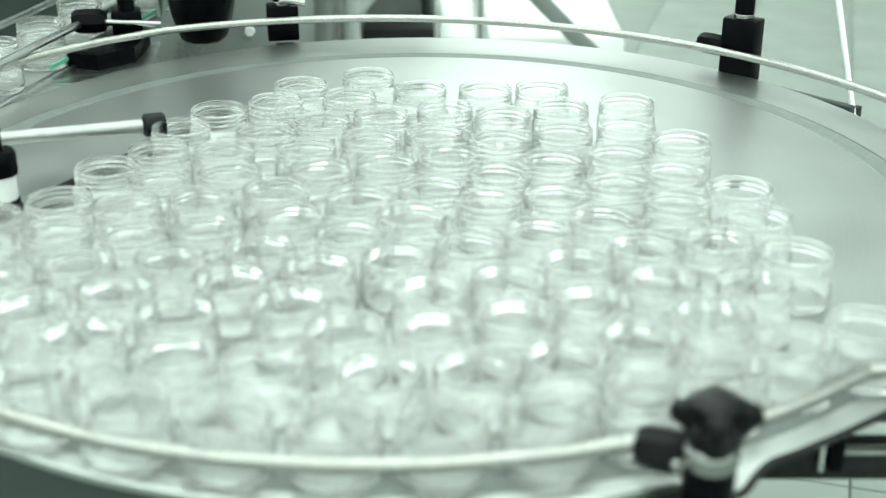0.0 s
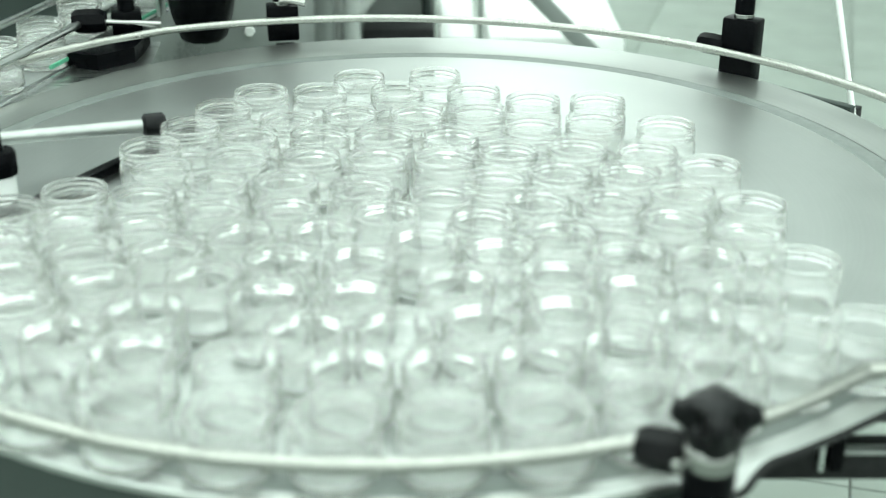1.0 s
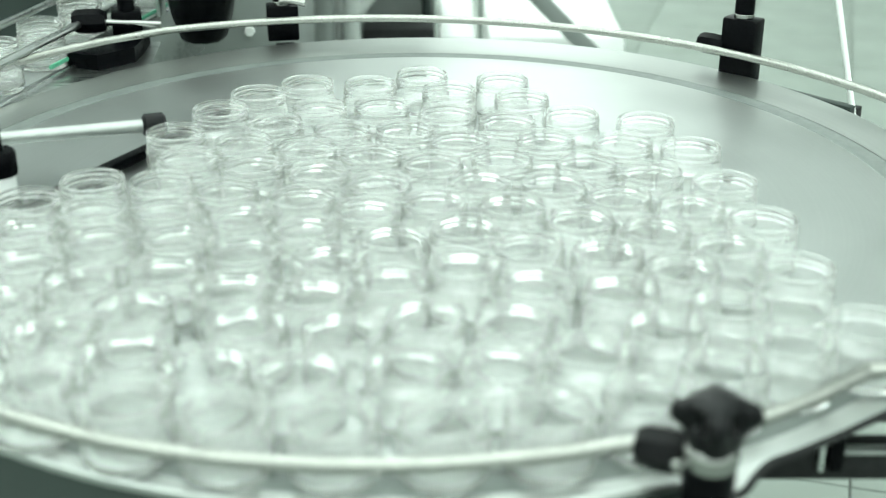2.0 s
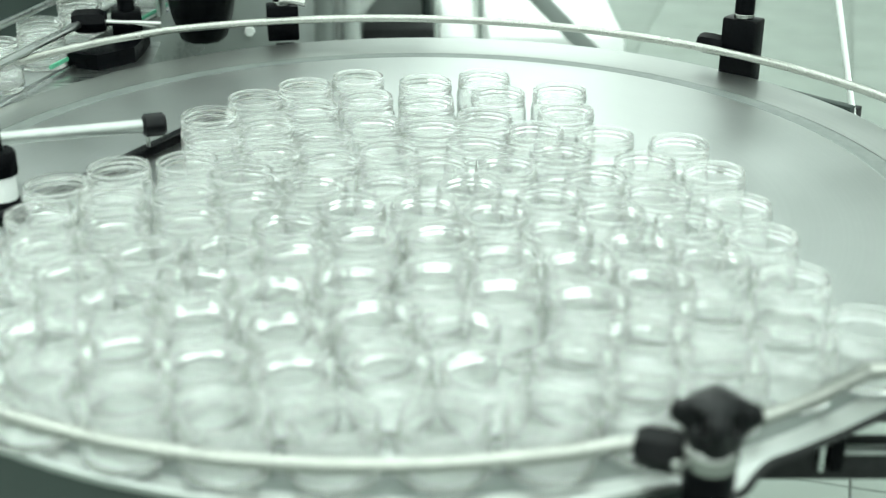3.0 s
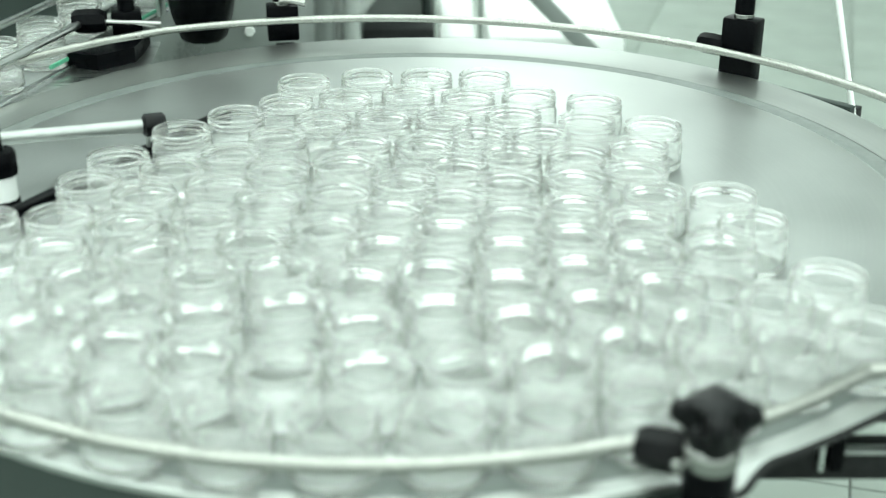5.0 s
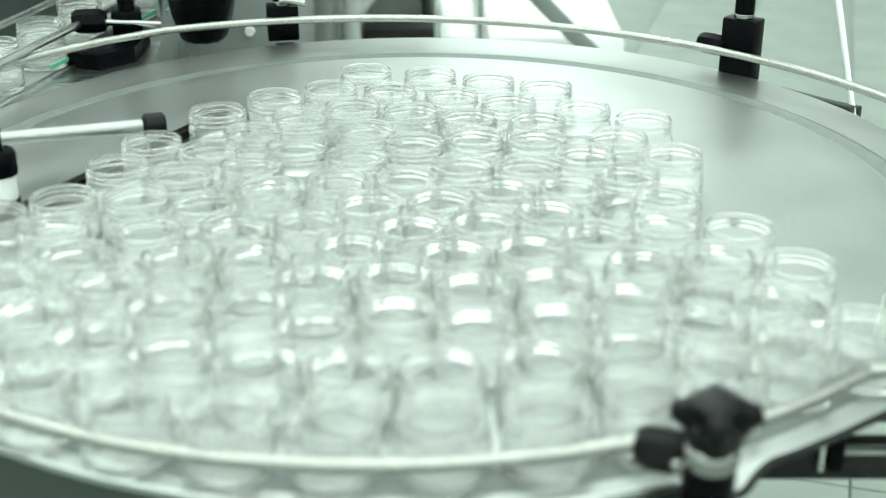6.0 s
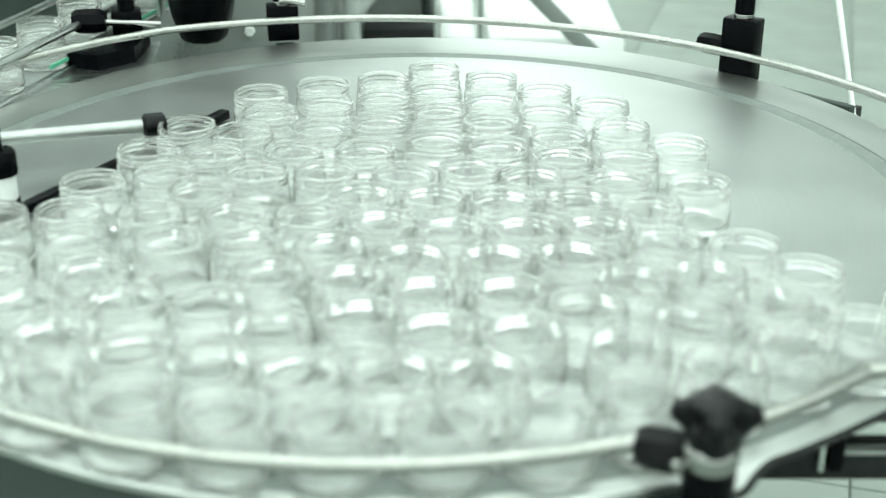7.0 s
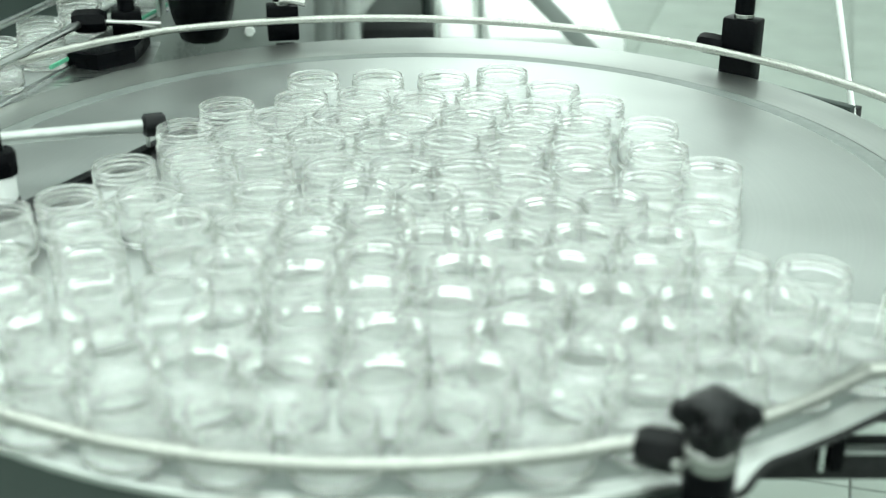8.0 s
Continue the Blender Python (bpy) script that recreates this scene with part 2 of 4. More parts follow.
part("seal", lathe(B(), [(0.4876, -0.008), (0.4876, -0.0012), (0.4885, -0.0006), (0.5110, -0.0012), (0.5120, -0.0018), (0.5120, -0.008)], Matrix.Translation((*DISC, TABLE)), 128, True), SEAL, table, "grey plastic seal ring round the disc")
part("fixed_rim", deck_mesh(), STEEL_DECK, table)
sk = B()
ang = [radians(-200 + 130 * i / 40) for i in range(41)]
rows = [[sk.verts.new((RIM[0] + r * math.cos(t), RIM[1] + r * math.sin(t), z)) for t in ang] for r, z in ((0.5525, 0.8915), (0.5525, 0.60), (0.5445, 0.60), (0.5445, 0.8915))]
for a, b in zip(rows, rows[1:] + rows[:1]):
    for i in range(40):
        sk.faces.new((a[i], a[i + 1], b[i + 1], b[i]))
for k in (0, 40):
    sk.faces.new([r[k] for r in rows])
part("skirt", sk, SKIRT, table, "dark grey painted apron under the rim")
part("pedestal", lathe(B(), [(0, 0.735), (0.16, 0.735), (0.16, 0.03), (0.26, 0.03), (0.26, 0.0), (0, 0.0)], Matrix.Translation((-0.03, 1.245, 0)), 64), SKIRT, table)
part("bearing_plate", lathe(B(), [(0, 0.8935), (0.34, 0.8935), (0.34, 0.878), (0.16, 0.735), (0, 0.735)], Matrix.Translation((-0.03, 1.245, 0)), 96), SKIRT, table)

# ---- guide rails ----
far_pts = smooth_line([(-0.66, 1.40, RAIL), (-0.60, 1.478, RAIL), (-0.546, 1.55, RAIL), (-0.495, 1.615, RAIL), (-0.436, 1.674, RAIL)], 6)[:-1] + arc(-0.087, 1.113, 0.671, 115.5, 2, RAIL, 60)
tagged(part("guide_rail", tube(B(), far_pts, 0.0052), RAIL_STEEL), "bent round steel guide rail over the table rim", "guide rail", "guide rails")
near_pts = arc(-0.046, 1.215, 0.532, -165, -73, RAIL, 50) + smooth_line([(0.135, 0.709, RAIL), (0.170, 0.717, RAIL), (0.213, 0.739, RAIL), (0.258, 0.768, RAIL), (0.292, 0.794, RAIL), (0.312, 0.803, RAIL), (0.40, 0.806, RAIL)], 6)
tagged(part("guide_rail", tube(B(), near_pts, 0.0055), RAIL_STEEL), "bent round steel guide rail leading to the outfeed", "guide rail", "guide rails")


# ---- jars ----
def jar_mesh():
    out = [(0, 0.0022), (0.018, 0.0020), (0.0255, 0.0004), (0.0275, 0.0), (0.0300, 0.0010), (0.0316, 0.0032), (0.0321, 0.0060), (0.0321, 0.0120), (0.0321, 0.0235), (0.0319, 0.0265),
           (0.0312, 0.0293), (0.0302, 0.0312), (0.0295, 0.0330), (0.0294, 0.0345), (0.0304, 0.0355), (0.0309, 0.0362), (0.0304, 0.0369), (0.0295, 0.0378),
           (0.0295, 0.0398), (0.0303, 0.0406), (0.0308, 0.0413), (0.0303, 0.0420), (0.0295, 0.0430), (0.0295, 0.0460), (0.0299, 0.0470), (0.0297, 0.0477), (0.0291, 0.0480)]
    inn = [(0.0277, 0.0479), (0.0269, 0.0470), (0.0267, 0.0440), (0.0267, 0.0345), (0.0271, 0.0322), (0.0284, 0.0298), (0.0293, 0.0275), (0.0297, 0.0240), (0.0297, 0.0120), (0.0294, 0.0085), (0.0284, 0.0070), (0.0245, 0.0062), (0.012, 0.0070), (0, 0.0073)]
    return lathe(B(), [(r, z * 0.948) for r, z in out + inn], seg=56)


def jar_piece(upper):
    """The jar's wall above or below the root of its neck; the two meet edge to edge."""
    bm = jar_mesh()
    bmesh.ops.recalc_face_normals(bm, faces=bm.faces)
    away = [f for f in bm.faces if (f.calc_center_median().z > 0.0331 * 0.948) != upper]
    bmesh.ops.delete(bm, geom=away, context="FACES")
    return bm


first = new("glass_jar")
part("body", jar_piece(False), GLASS, first, outward=False)
part("neck", jar_piece(True), GLASS, first, "threaded glass neck with a rounded lip", outward=False)
tagged(first, "empty clear glass jar with threaded neck on the table", "jar", "jars on the table")
JARS = []


def make_jars(n):
    JARS.append(first)
    for _ in range(n - 1):
        JARS.append(copy_thing(first, pose(0, 0, 0)))


make_jars(90)
for x, y, turn in ((-0.352, 0.822, 0), (-0.405, 0.885, 67), (-0.282, 0.770, 134), (-0.212, 0.742, 201), (-0.142, 0.725, 268), (-0.071, 0.720, 335), (0.000, 0.721, 42), (0.070, 0.729, 109), (0.138, 0.750, 176), (0.195, 0.786, 243), (0.253, 0.821, 310), (0.3135, 0.847, 17), (0.4215, 0.9205, 84)):
    still = copy_thing(first, pose(x, y, TABLE - 0.0013, 0, 0, turn))
    tagged(still, "empty clear glass jar resting on the fixed rim", "jar", "jars on the table")


# ---- rail clamps ----
def star_knob(parent, loc, r=0.028, turn=20.0):
    """Five-lobed black hand knob with a flat crown."""
    bm = B()
    rows = []
    n = 60
    for s, z in ((0.55, -0.020), (0.62, -0.012), (0.70, -0.004), (0.97, 0.000), (1.0, 0.004), (0.98, 0.008), (0.90, 0.0115), (0.62, 0.014), (0.34, 0.0165)):
        lobes = 0.60 if s > 0.8 else 0.10
        rows.append([bm.verts.new(Vector(loc) + Vector((r * s * (1 - lobes * (0.5 - 0.5 * math.cos(4 * 2 * math.pi * i / n + turn))) * math.cos(2 * math.pi * i / n),
                                                      r * s * (1 - lobes * (0.5 - 0.5 * math.cos(4 * 2 * math.pi * i / n + turn))) * math.sin(2 * math.pi * i / n), z))) for i in range(n)])
    for a, b in zip(rows, rows[1:]):
        for i in range(n):
            bm.faces.new((a[i], a[(i + 1) % n], b[(i + 1) % n], b[i]))
    bm.faces.new(rows[-1])
    bm.faces.new(list(reversed(rows[0])))
    return part("knob", bm, KNOB, parent, "black four-lobed hand knob")


def jaw(bm, loc, along, r=0.015, length=0.034):
    """Short faceted sleeve that grips the rail."""
    d = Vector(along).normalized()
    m = Matrix.Translation(Vector(loc) - d * length / 2) @ d.to_track_quat("Z", "Y").to_matrix().to_4x4()
    return lathe(bm, [(0, 0), (r * 0.8, 0), (r, length * 0.15), (r * 1.05, length * 0.5), (r, length * 0.85), (r * 0.8, length), (0, length)], m, 8)


# near clamp, at the bend of the rail before the outfeed
near_clamp = thing("rail_clamp", "black plastic rail clamp with four-lobed knob on a steel-ringed post", "rail clamp", "rail clamps")
near_post = part("post", rod(B(), (0.167, 0.684, 0.62), (0.167, 0.684, 0.931), 0.0170, 32), BLACK, near_clamp)
part("collar", lathe(B(), [(0.0, 0.930), (0.0168, 0.930), (0.0180, 0.932), (0.0180, 0.942), (0.016, 0.945), (0, 0.945)], Matrix.Translation((0.167, 0.684, 0)), 36), CHROME, near_post, "bright steel collar")
star_knob(near_clamp, (0.168, 0.683, 0.962), 0.0292, 0.6)
near_jaw = part("jaw", jaw(B(), (0.141, 0.705, 0.927), (1, -0.35, 0), 0.0148, 0.034), KNOB, near_clamp)
part("screw", rod(B(), (0.149, 0.694, 0.925), (0.1465, 0.683, 0.9275), 0.0046, 16), CHROME, near_jaw, "bright steel screw end")
part("bracket", box(B(), (0.152, 0.706, 0.80), (0.03, 0.03, 0.12), -20), BLACK, near_clamp)


def block_clamp(name, x, y, rz, w, low, top, post_top, side):
    """A square black block on the rim that holds the rail, and a round post on it."""
    t = thing(name, "black square rail clamp block with round post on the table rim", "rail clamp", "rail clamps")
    part("block", box(B(), (x, y, (low + top) / 2), (w, 0.030, top - low), rz, 0.003), BLACK, t)
    dx, dy = -0.03 - x, 1.245 - y
    n = math.hypot(dx, dy)
    part("foot", box(B(), (x + dx / n * 0.03, y + dy / n * 0.03, 0.8875), (0.026, 0.05, 0.0085), math.degrees(math.atan2(dy, dx)) - 90, 0.001), BLACK, t)
    if side:
        part("jaw", jaw(B(), (x + side * 0.030 + dx / n * 0.006, y + dy / n * 0.006 + 0.02, RAIL + 0.002), (math.cos(radians(rz)), math.sin(radians(rz)), 0), 0.0135, 0.036), BLACK, t)
    post = part("post", rod(B(), (x, y, top), (x, y, post_top), 0.0125, 28), BLACK, t)
    part("collar", rod(B(), (x, y, top), (x, y, top + 0.006), 0.0130, 28), CHROME, post, "bright steel collar")
    star_knob(t, (x, y, post_top + 0.02), 0.0285, 0.2)
    return t


block_clamp("rail_clamp", 0.384, 1.630, -38, 0.046, 0.888, 0.970, 1.03, -1)
mid = block_clamp("rail_clamp", -0.226, 1.800, 10, 0.044, 0.8955, 0.945, 1.02, 0)
part("lever", tube(B(), smooth_line([(-0.226, 1.786, 0.952), (-0.208, 1.776, 0.955), (-0.190, 1.772, 0.953)], 4), 0.0045), CHROME, mid, "bright steel clamp lever")

left_clamp = thing("rail_clamp", "black plastic rail clamp on a wedge-shaped bracket by the conveyor", "rail clamp", "rail clamps")
part("bracket", plate(B(), [(-0.498, 1.672), (-0.454, 1.657), (-0.414, 1.697), (-0.411, 1.740), (-0.413, 1.790), (-0.468, 1.790)], 0.8914, 0.912), BLACK, left_clamp, smooth=False)
part("block", box(B(), (-0.4385, 1.770, 0.9285), (0.041, 0.034, 0.034), 14, 0.003), BLACK, left_clamp)
part("post", rod(B(), (-0.437, 1.768, 0.945), (-0.437, 1.768, 1.04), 0.0118, 28), BLACK, left_clamp)
star_knob(left_clamp, (-0.437, 1.768, 1.06), 0.0285, 0.4)
part("jaw", jaw(B(), (-0.477, 1.722, 0.941), (1, 0.10, 0), 0.0165, 0.044), BLACK, left_clamp)
part("spindle", rod(B(), (-0.49, 1.722, 0.941), (-0.385, 1.745, 0.931), 0.0045, 16), CHROME, left_clamp, "thin bright steel spindle")

# ---- inner guide bar with its holder ----
guide = thing("inner_guide", "black plastic guide bar held by a steel arm over the disc", "guide bar")
gx, gy = math.sin(radians(27.8)), math.cos(radians(27.8))
part("bar", box(B(), (-0.3537, 1.2372, 0.908), (0.013, 0.44, 0.011), -27.8, 0.002), BLACK, guide)
arm = part("arm", rod(B(), (-0.60, 1.195, 0.946), (-0.316, 1.300, 0.939), 0.0072, 24), MATT_STEEL, guide, "round brushed steel arm")
part("arm_cap", rod(B(), (-0.317, 1.2995, 0.939), (-0.294, 1.308, 0.9385), 0.0125, 24, 0.003), KNOB, arm)
part("stem", box(B(), (-0.314, 1.306, 0.921), (0.004, 0.004, 0.022), -27.8), MATT_STEEL, guide)
holder = thing("arm_holder", "white enamelled post with black clamp sleeves by the table", "post")
PX, PY = -0.426, 1.166
part("post", rod(B(), (PX, PY, 0.8985), (PX, PY, 0.9580), 0.0145, 28), WHITE, holder)
part("spindle", rod(B(), (PX, PY, 0.9580), (PX, PY, 1.03), 0.006, 20), BLACK, holder)
part("sleeve", lathe(B(), [(0.0147, 0.936), (0.0172, 0.9365), (0.0182, 0.941), (0.0182, 0.956), (0.0160, 0.9605), (0.0060, 0.9612), (0.0060, 0.9584), (0.0147, 0.9584)], Matrix.Translation((PX, PY, 0)), 10, True), BLACK, holder)
part("sleeve", lathe(B(), [(0.0145, 0.8990), (0.0165, 0.8990), (0.0172, 0.902), (0.0168, 0.910), (0.0145, 0.912)], Matrix.Translation((PX, PY, 0)), 10, True), BLACK, holder)

# ---- infeed conveyor with waiting jars ----
U = Vector((0.251, 0.968, 0))
V = Vector((0.968, -0.251, 0))
MID = Vector((-0.541, 1.70, 0))
heading = -math.degrees(math.atan2(0.251, 0.968))


def lane(a, v, z):
    p = MID + U * a + V * v
    return (p.x, p.y, z)


conveyor = thing("jar_conveyor", "narrow steel jar conveyor with green slide strip and round rails", "conveyor")
part("frame", box(B(), lane(-0.06, 0, 0.845), (0.112, 0.90, 0.08), heading, 0.002), STEEL, conveyor)
part("belt", box(B(), lane(-0.06, -0.004, 0.8885), (0.088, 0.90, 0.007), heading, 0.001), BELT, conveyor)
part("slide_strip", box(B(), lane(0.165, 0.0485, 0.9035), (0.0045, 0.45, 0.005), heading, 0.001), GREEN, conveyor, "green plastic slide strip")
part("edge_strip", box(B(), lane(-0.06, 0.0570, 0.890), (0.006, 0.90, 0.012), heading, 0.001), STEEL, conveyor)
part("transfer_plate", plate(B(), [lane(-0.50, 0.0605, 0)[:2], (-0.50, 1.30), (-0.42, 1.55), (-0.385, 1.62), (-0.40, 1.80), lane(0.10, 0.0605, 0)[:2]], 0.8885, 0.8912), STEEL, conveyor, "flat steel transfer plate", smooth=False)
part("side_rail", rod(B(), lane(-0.45, 0.049, 0.940), lane(0.39, 0.049, 0.940), 0.0052), STEEL, conveyor, "round bright steel side rail")
part("side_rail", rod(B(), lane(-0.45, -0.050, 0.940), lane(0.39, -0.050, 0.940), 0.0052), STEEL, conveyor, "round bright steel side rail")
for a in (-0.35, 0.30):
    part("leg", box(B(), lane(a, 0, 0.402), (0.06, 0.06, 0.804), heading), STEEL, conveyor)
    for v in (0.056, -0.057):
        part("rail_holder", box(B(), lane(a - 0.05, v, 0.91), (0.006, 0.02, 0.06), heading, 0.001), STEEL, conveyor)
for i in range(14):
    queued = copy_thing(first, pose(*lane(-0.40 + 0.0540 * i, 0.0170 if i % 2 else -0.0175, 0.8922), 0, 0, 53 * i))
    tagged(queued, "empty clear glass jar queued on the conveyor", "jar", "jars on the conveyor")

# ---- outfeed ----
outfeed = thing("outfeed_conveyor", "steel outfeed plate with black edging on a dark conveyor frame", "conveyor")
edge = [(0.170, 0.690), (0.1927, 0.7015), (0.2050, 0.7190), (0.2190, 0.7360), (0.243, 0.7500), (0.279, 0.7725), (0.318, 0.7995), (0.60, 0.99)]
top_plate = part("plate", plate(B(), edge + [(0.70, 1.10), (0.62, 1.30), (0.529, 1.30), (0.508, 1.100), (0.440, 0.953), (0.335, 0.824), (0.21, 0.744), (0.15, 0.722)], TABLE - 0.0045, TABLE - 0.0025), STEEL, outfeed, smooth=False)
part("edging", tube(B(), smooth_line([(x + 0.001, y - 0.002, TABLE - 0.0035) for x, y in edge], 5), 0.0028, 10), RUBBER, top_plate, "black rubber edging")
part("side_frame", box(B(), (0.470, 0.868, 0.868), (0.47, 0.014, 0.040)), RUBBER, outfeed, "dark side frame")
part("lower_frame", box(B(), (0.470, 0.870, 0.811), (0.47, 0.02, 0.030)), RUBBER, outfeed)
part("light_profile", box(B(), (0.46, 0.857, 0.826), (0.30, 0.010, 0.0045)), MATT_STEEL, outfeed, "bright steel profile")
part("frame_bracket", box(B(), (0.306, 0.855, 0.836), (0.011, 0.012, 0.052)), BLACK, outfeed)
part("spacer", box(B(), (0.2955, 0.857, 0.830), (0.005, 0.010, 0.044)), STEEL, outfeed)
part("leg", box(B(), (0.66, 0.90, 0.41), (0.05, 0.05, 0.82)), SKIRT, outfeed)

# ---- machines behind the table ----
gear = thing("gear_motor", "black tapered gear motor hanging behind the table", "motor")
part("housing", lathe(B(), [(0, 0.862), (0.030, 0.862), (0.036, 0.868), (0.048, 0.905), (0.056, 0.95), (0.058, 1.10), (0, 1.11)], Matrix.Translation((-0.362, 1.92, 0)), 10), BLACK, gear)
part("carrier", box(B(), (-0.362, 2.04, 1.03), (0.07, 0.16, 0.10)), SKIRT, gear)

cabinet = thing("machine_cabinet", "grey painted machine cabinet with a white knob behind the table", "cabinet")
part("body", box(B(), (-0.60, 2.40, 0.80), (0.66, 0.56, 1.60), 0, 0.006), GREY_PAINT, cabinet)
part("knob", lathe(B(), [(0, 0), (0.007, 0), (0.0085, 0.004), (0.008, 0.010), (0, 0.011)], pose(-0.321, 2.12, 0.822, 90), 20), WHITE, cabinet, "white plastic knob")
part("service_panel", box(B(), (-0.76, 2.117, 0.85), (0.32, 0.012, 1.2), 0, 0.003), SKIRT, cabinet, "dark grey service panel")
part("plinth", box(B(), (-0.60, 2.40, 0.004), (0.68, 0.58, 0.008), 0, 0.001), SKIRT, cabinet)

press = thing("filling_machine", "pale grey filling machine with round columns and a dark slab for floor shade", "machine")
part("body", box(B(), (-0.50, 3.20, 0.85), (0.52, 0.40, 1.70), 0, 0.008), PALE_GREY, press)
# Black slab and its support stand in for the shadow on the floor.
part("shade_slab", box(B(), (-0.105, 3.035, 0.562), (0.17, 0.09, 0.06), 0, 0.008), RUBBER, press, "dark slab in place of floor shade")
part("slab_support", box(B(), (-0.105, 3.04, 0.266), (0.15, 0.07, 0.532), 0, 0.004), SKIRT, press)
for x, y, r, m_ in ((-0.275, 2.975, 0.024, GREY_PAINT), (-0.212, 2.970, 0.020, PALE_GREY)):
    part("column", rod(B(), (x, y, 0.0), (x, y, 1.50), r, 28), m_, press)
part("brace", rod(B(), (-0.212, 2.97, 0.62), (-0.06, 3.04, 0.80), 0.016, 20), PALE_GREY, press)
# Tall grey panel added to block the bright hall from the disc's reflection.
part("back_panel", box(B(), (-0.13, 3.36, 0.98), (0.22, 0.03, 1.42), 0, 0.003), GREY_PAINT, press)
part("pipe", rod(B(), (-0.042, 3.30, 0.0), (-0.042, 3.30, 1.55), 0.012, 20), SKIRT, press)

stand = thing("floor_stand", "slim grey steel stand on a small round foot", "stand")
part("pole", rod(B(), (0.087, 2.93, 0.02), (0.087, 2.93, 1.5), 0.006), STEEL, stand)
part("foot", lathe(B(), [(0, 0), (0.05, 0), (0.05, 0.012), (0.02, 0.03), (0, 0.03)], Matrix.Translation((0.087, 2.93, 0)), 40), SKIRT, stand)
part("tray", lathe(B(), [(0, 0.560), (0.030, 0.562), (0.034, 0.568), (0, 0.572)], Matrix.Translation((0.100, 2.93, 0)), 32), BLACK, stand)

part("brace", box(B(), (0.49, 2.93, 0.407), (0.036, 0.024, 1.12), 0, 0.003, 0, -45.0), GREY_PAINT, stand, "sloping grey steel brace")

# White blocks added to give the glaring bright patch behind the table.
for x, w in ((0.034, 0.092), (0.270, 0.330)):
    low_unit = thing("bright_patch_block", "low white block with a rounded top edge, standing in for a bright patch", "cabinet", "low cabinets")
    part("body", box(B(), (x, 3.37, 0.32), (w, 0.72, 0.50), 0, 0.020), WHITE, low_unit)
    part("plinth", box(B(), (x, 3.38, 0.036), (w - 0.03, 0.66, 0.072), 0, 0.003), RUBBER, low_unit)

hose = thing("white_tube", "thin white plastic tube standing behind the table", "tube")
part("tube", rod(B(), (0.590, 1.69, 0.70), (0.520, 1.795, 1.08), 0.0042, 14), WHITE, hose)
part("socket", box(B(), (0.552, 1.752, 0.790), (0.07, 0.03, 0.05), -40), RUBBER, hose)
part("stay", box(B(), (0.505, 1.71, 0.83), (0.014, 0.13, 0.02), 43), SKIRT, hose)

# ---- floor tiles, laid askew to the table ----
TS = 0.40
LAY = pose(0.748, 1.99, 0, 0, 0, -16)
master = part("tile", box(B(), (0, 0, -0.005), (TS - 0.004, TS - 0.004, 0.010), 0, 0.0015), TILE, floor)
master.matrix_basis = LAY @ pose(-TS / 2, TS / 2, 0)
rest = B()
for i in range(-26, 24):
    for j in range(-22, 32):
        if (i, j) == (-1, 0):
            continue
        x, y = TS * (i + 0.5), TS * (j + 0.5)
        if -6 <= i < 10 and -4 <= j < 12:
            piece = new("tile", master.data)
            piece.parent = floor
            piece.matrix_basis = LAY @ pose(x, y, 0.0007 * math.sin(i * 12.9 + j * 78.2))
        else:
            corners = [LAY @ Vector((x + sx * (TS / 2 - 0.002), y + sy * (TS / 2 - 0.002), 0)) for sx, sy in ((-1, -1), (1, -1), (1, 1), (-1, 1))]
            if all(abs(c.x) < 7.95 and -4.95 < c.y < 12.95 for c in corners):
                rest.faces.new([rest.verts.new(c) for c in corners])
tagged(part("far_tiles", rest, TILE, floor, smooth=False), kind="stuff")


# ---- motion ----
def track(*xy):
    """Half-second steps of a jar that rides on the disc and turns with it."""
    return [(0.5 * i, pose(x, y, TABLE + 0.0002, 0, 0, -8.5 * i)) for i, (x, y) in enumerate(xy)]


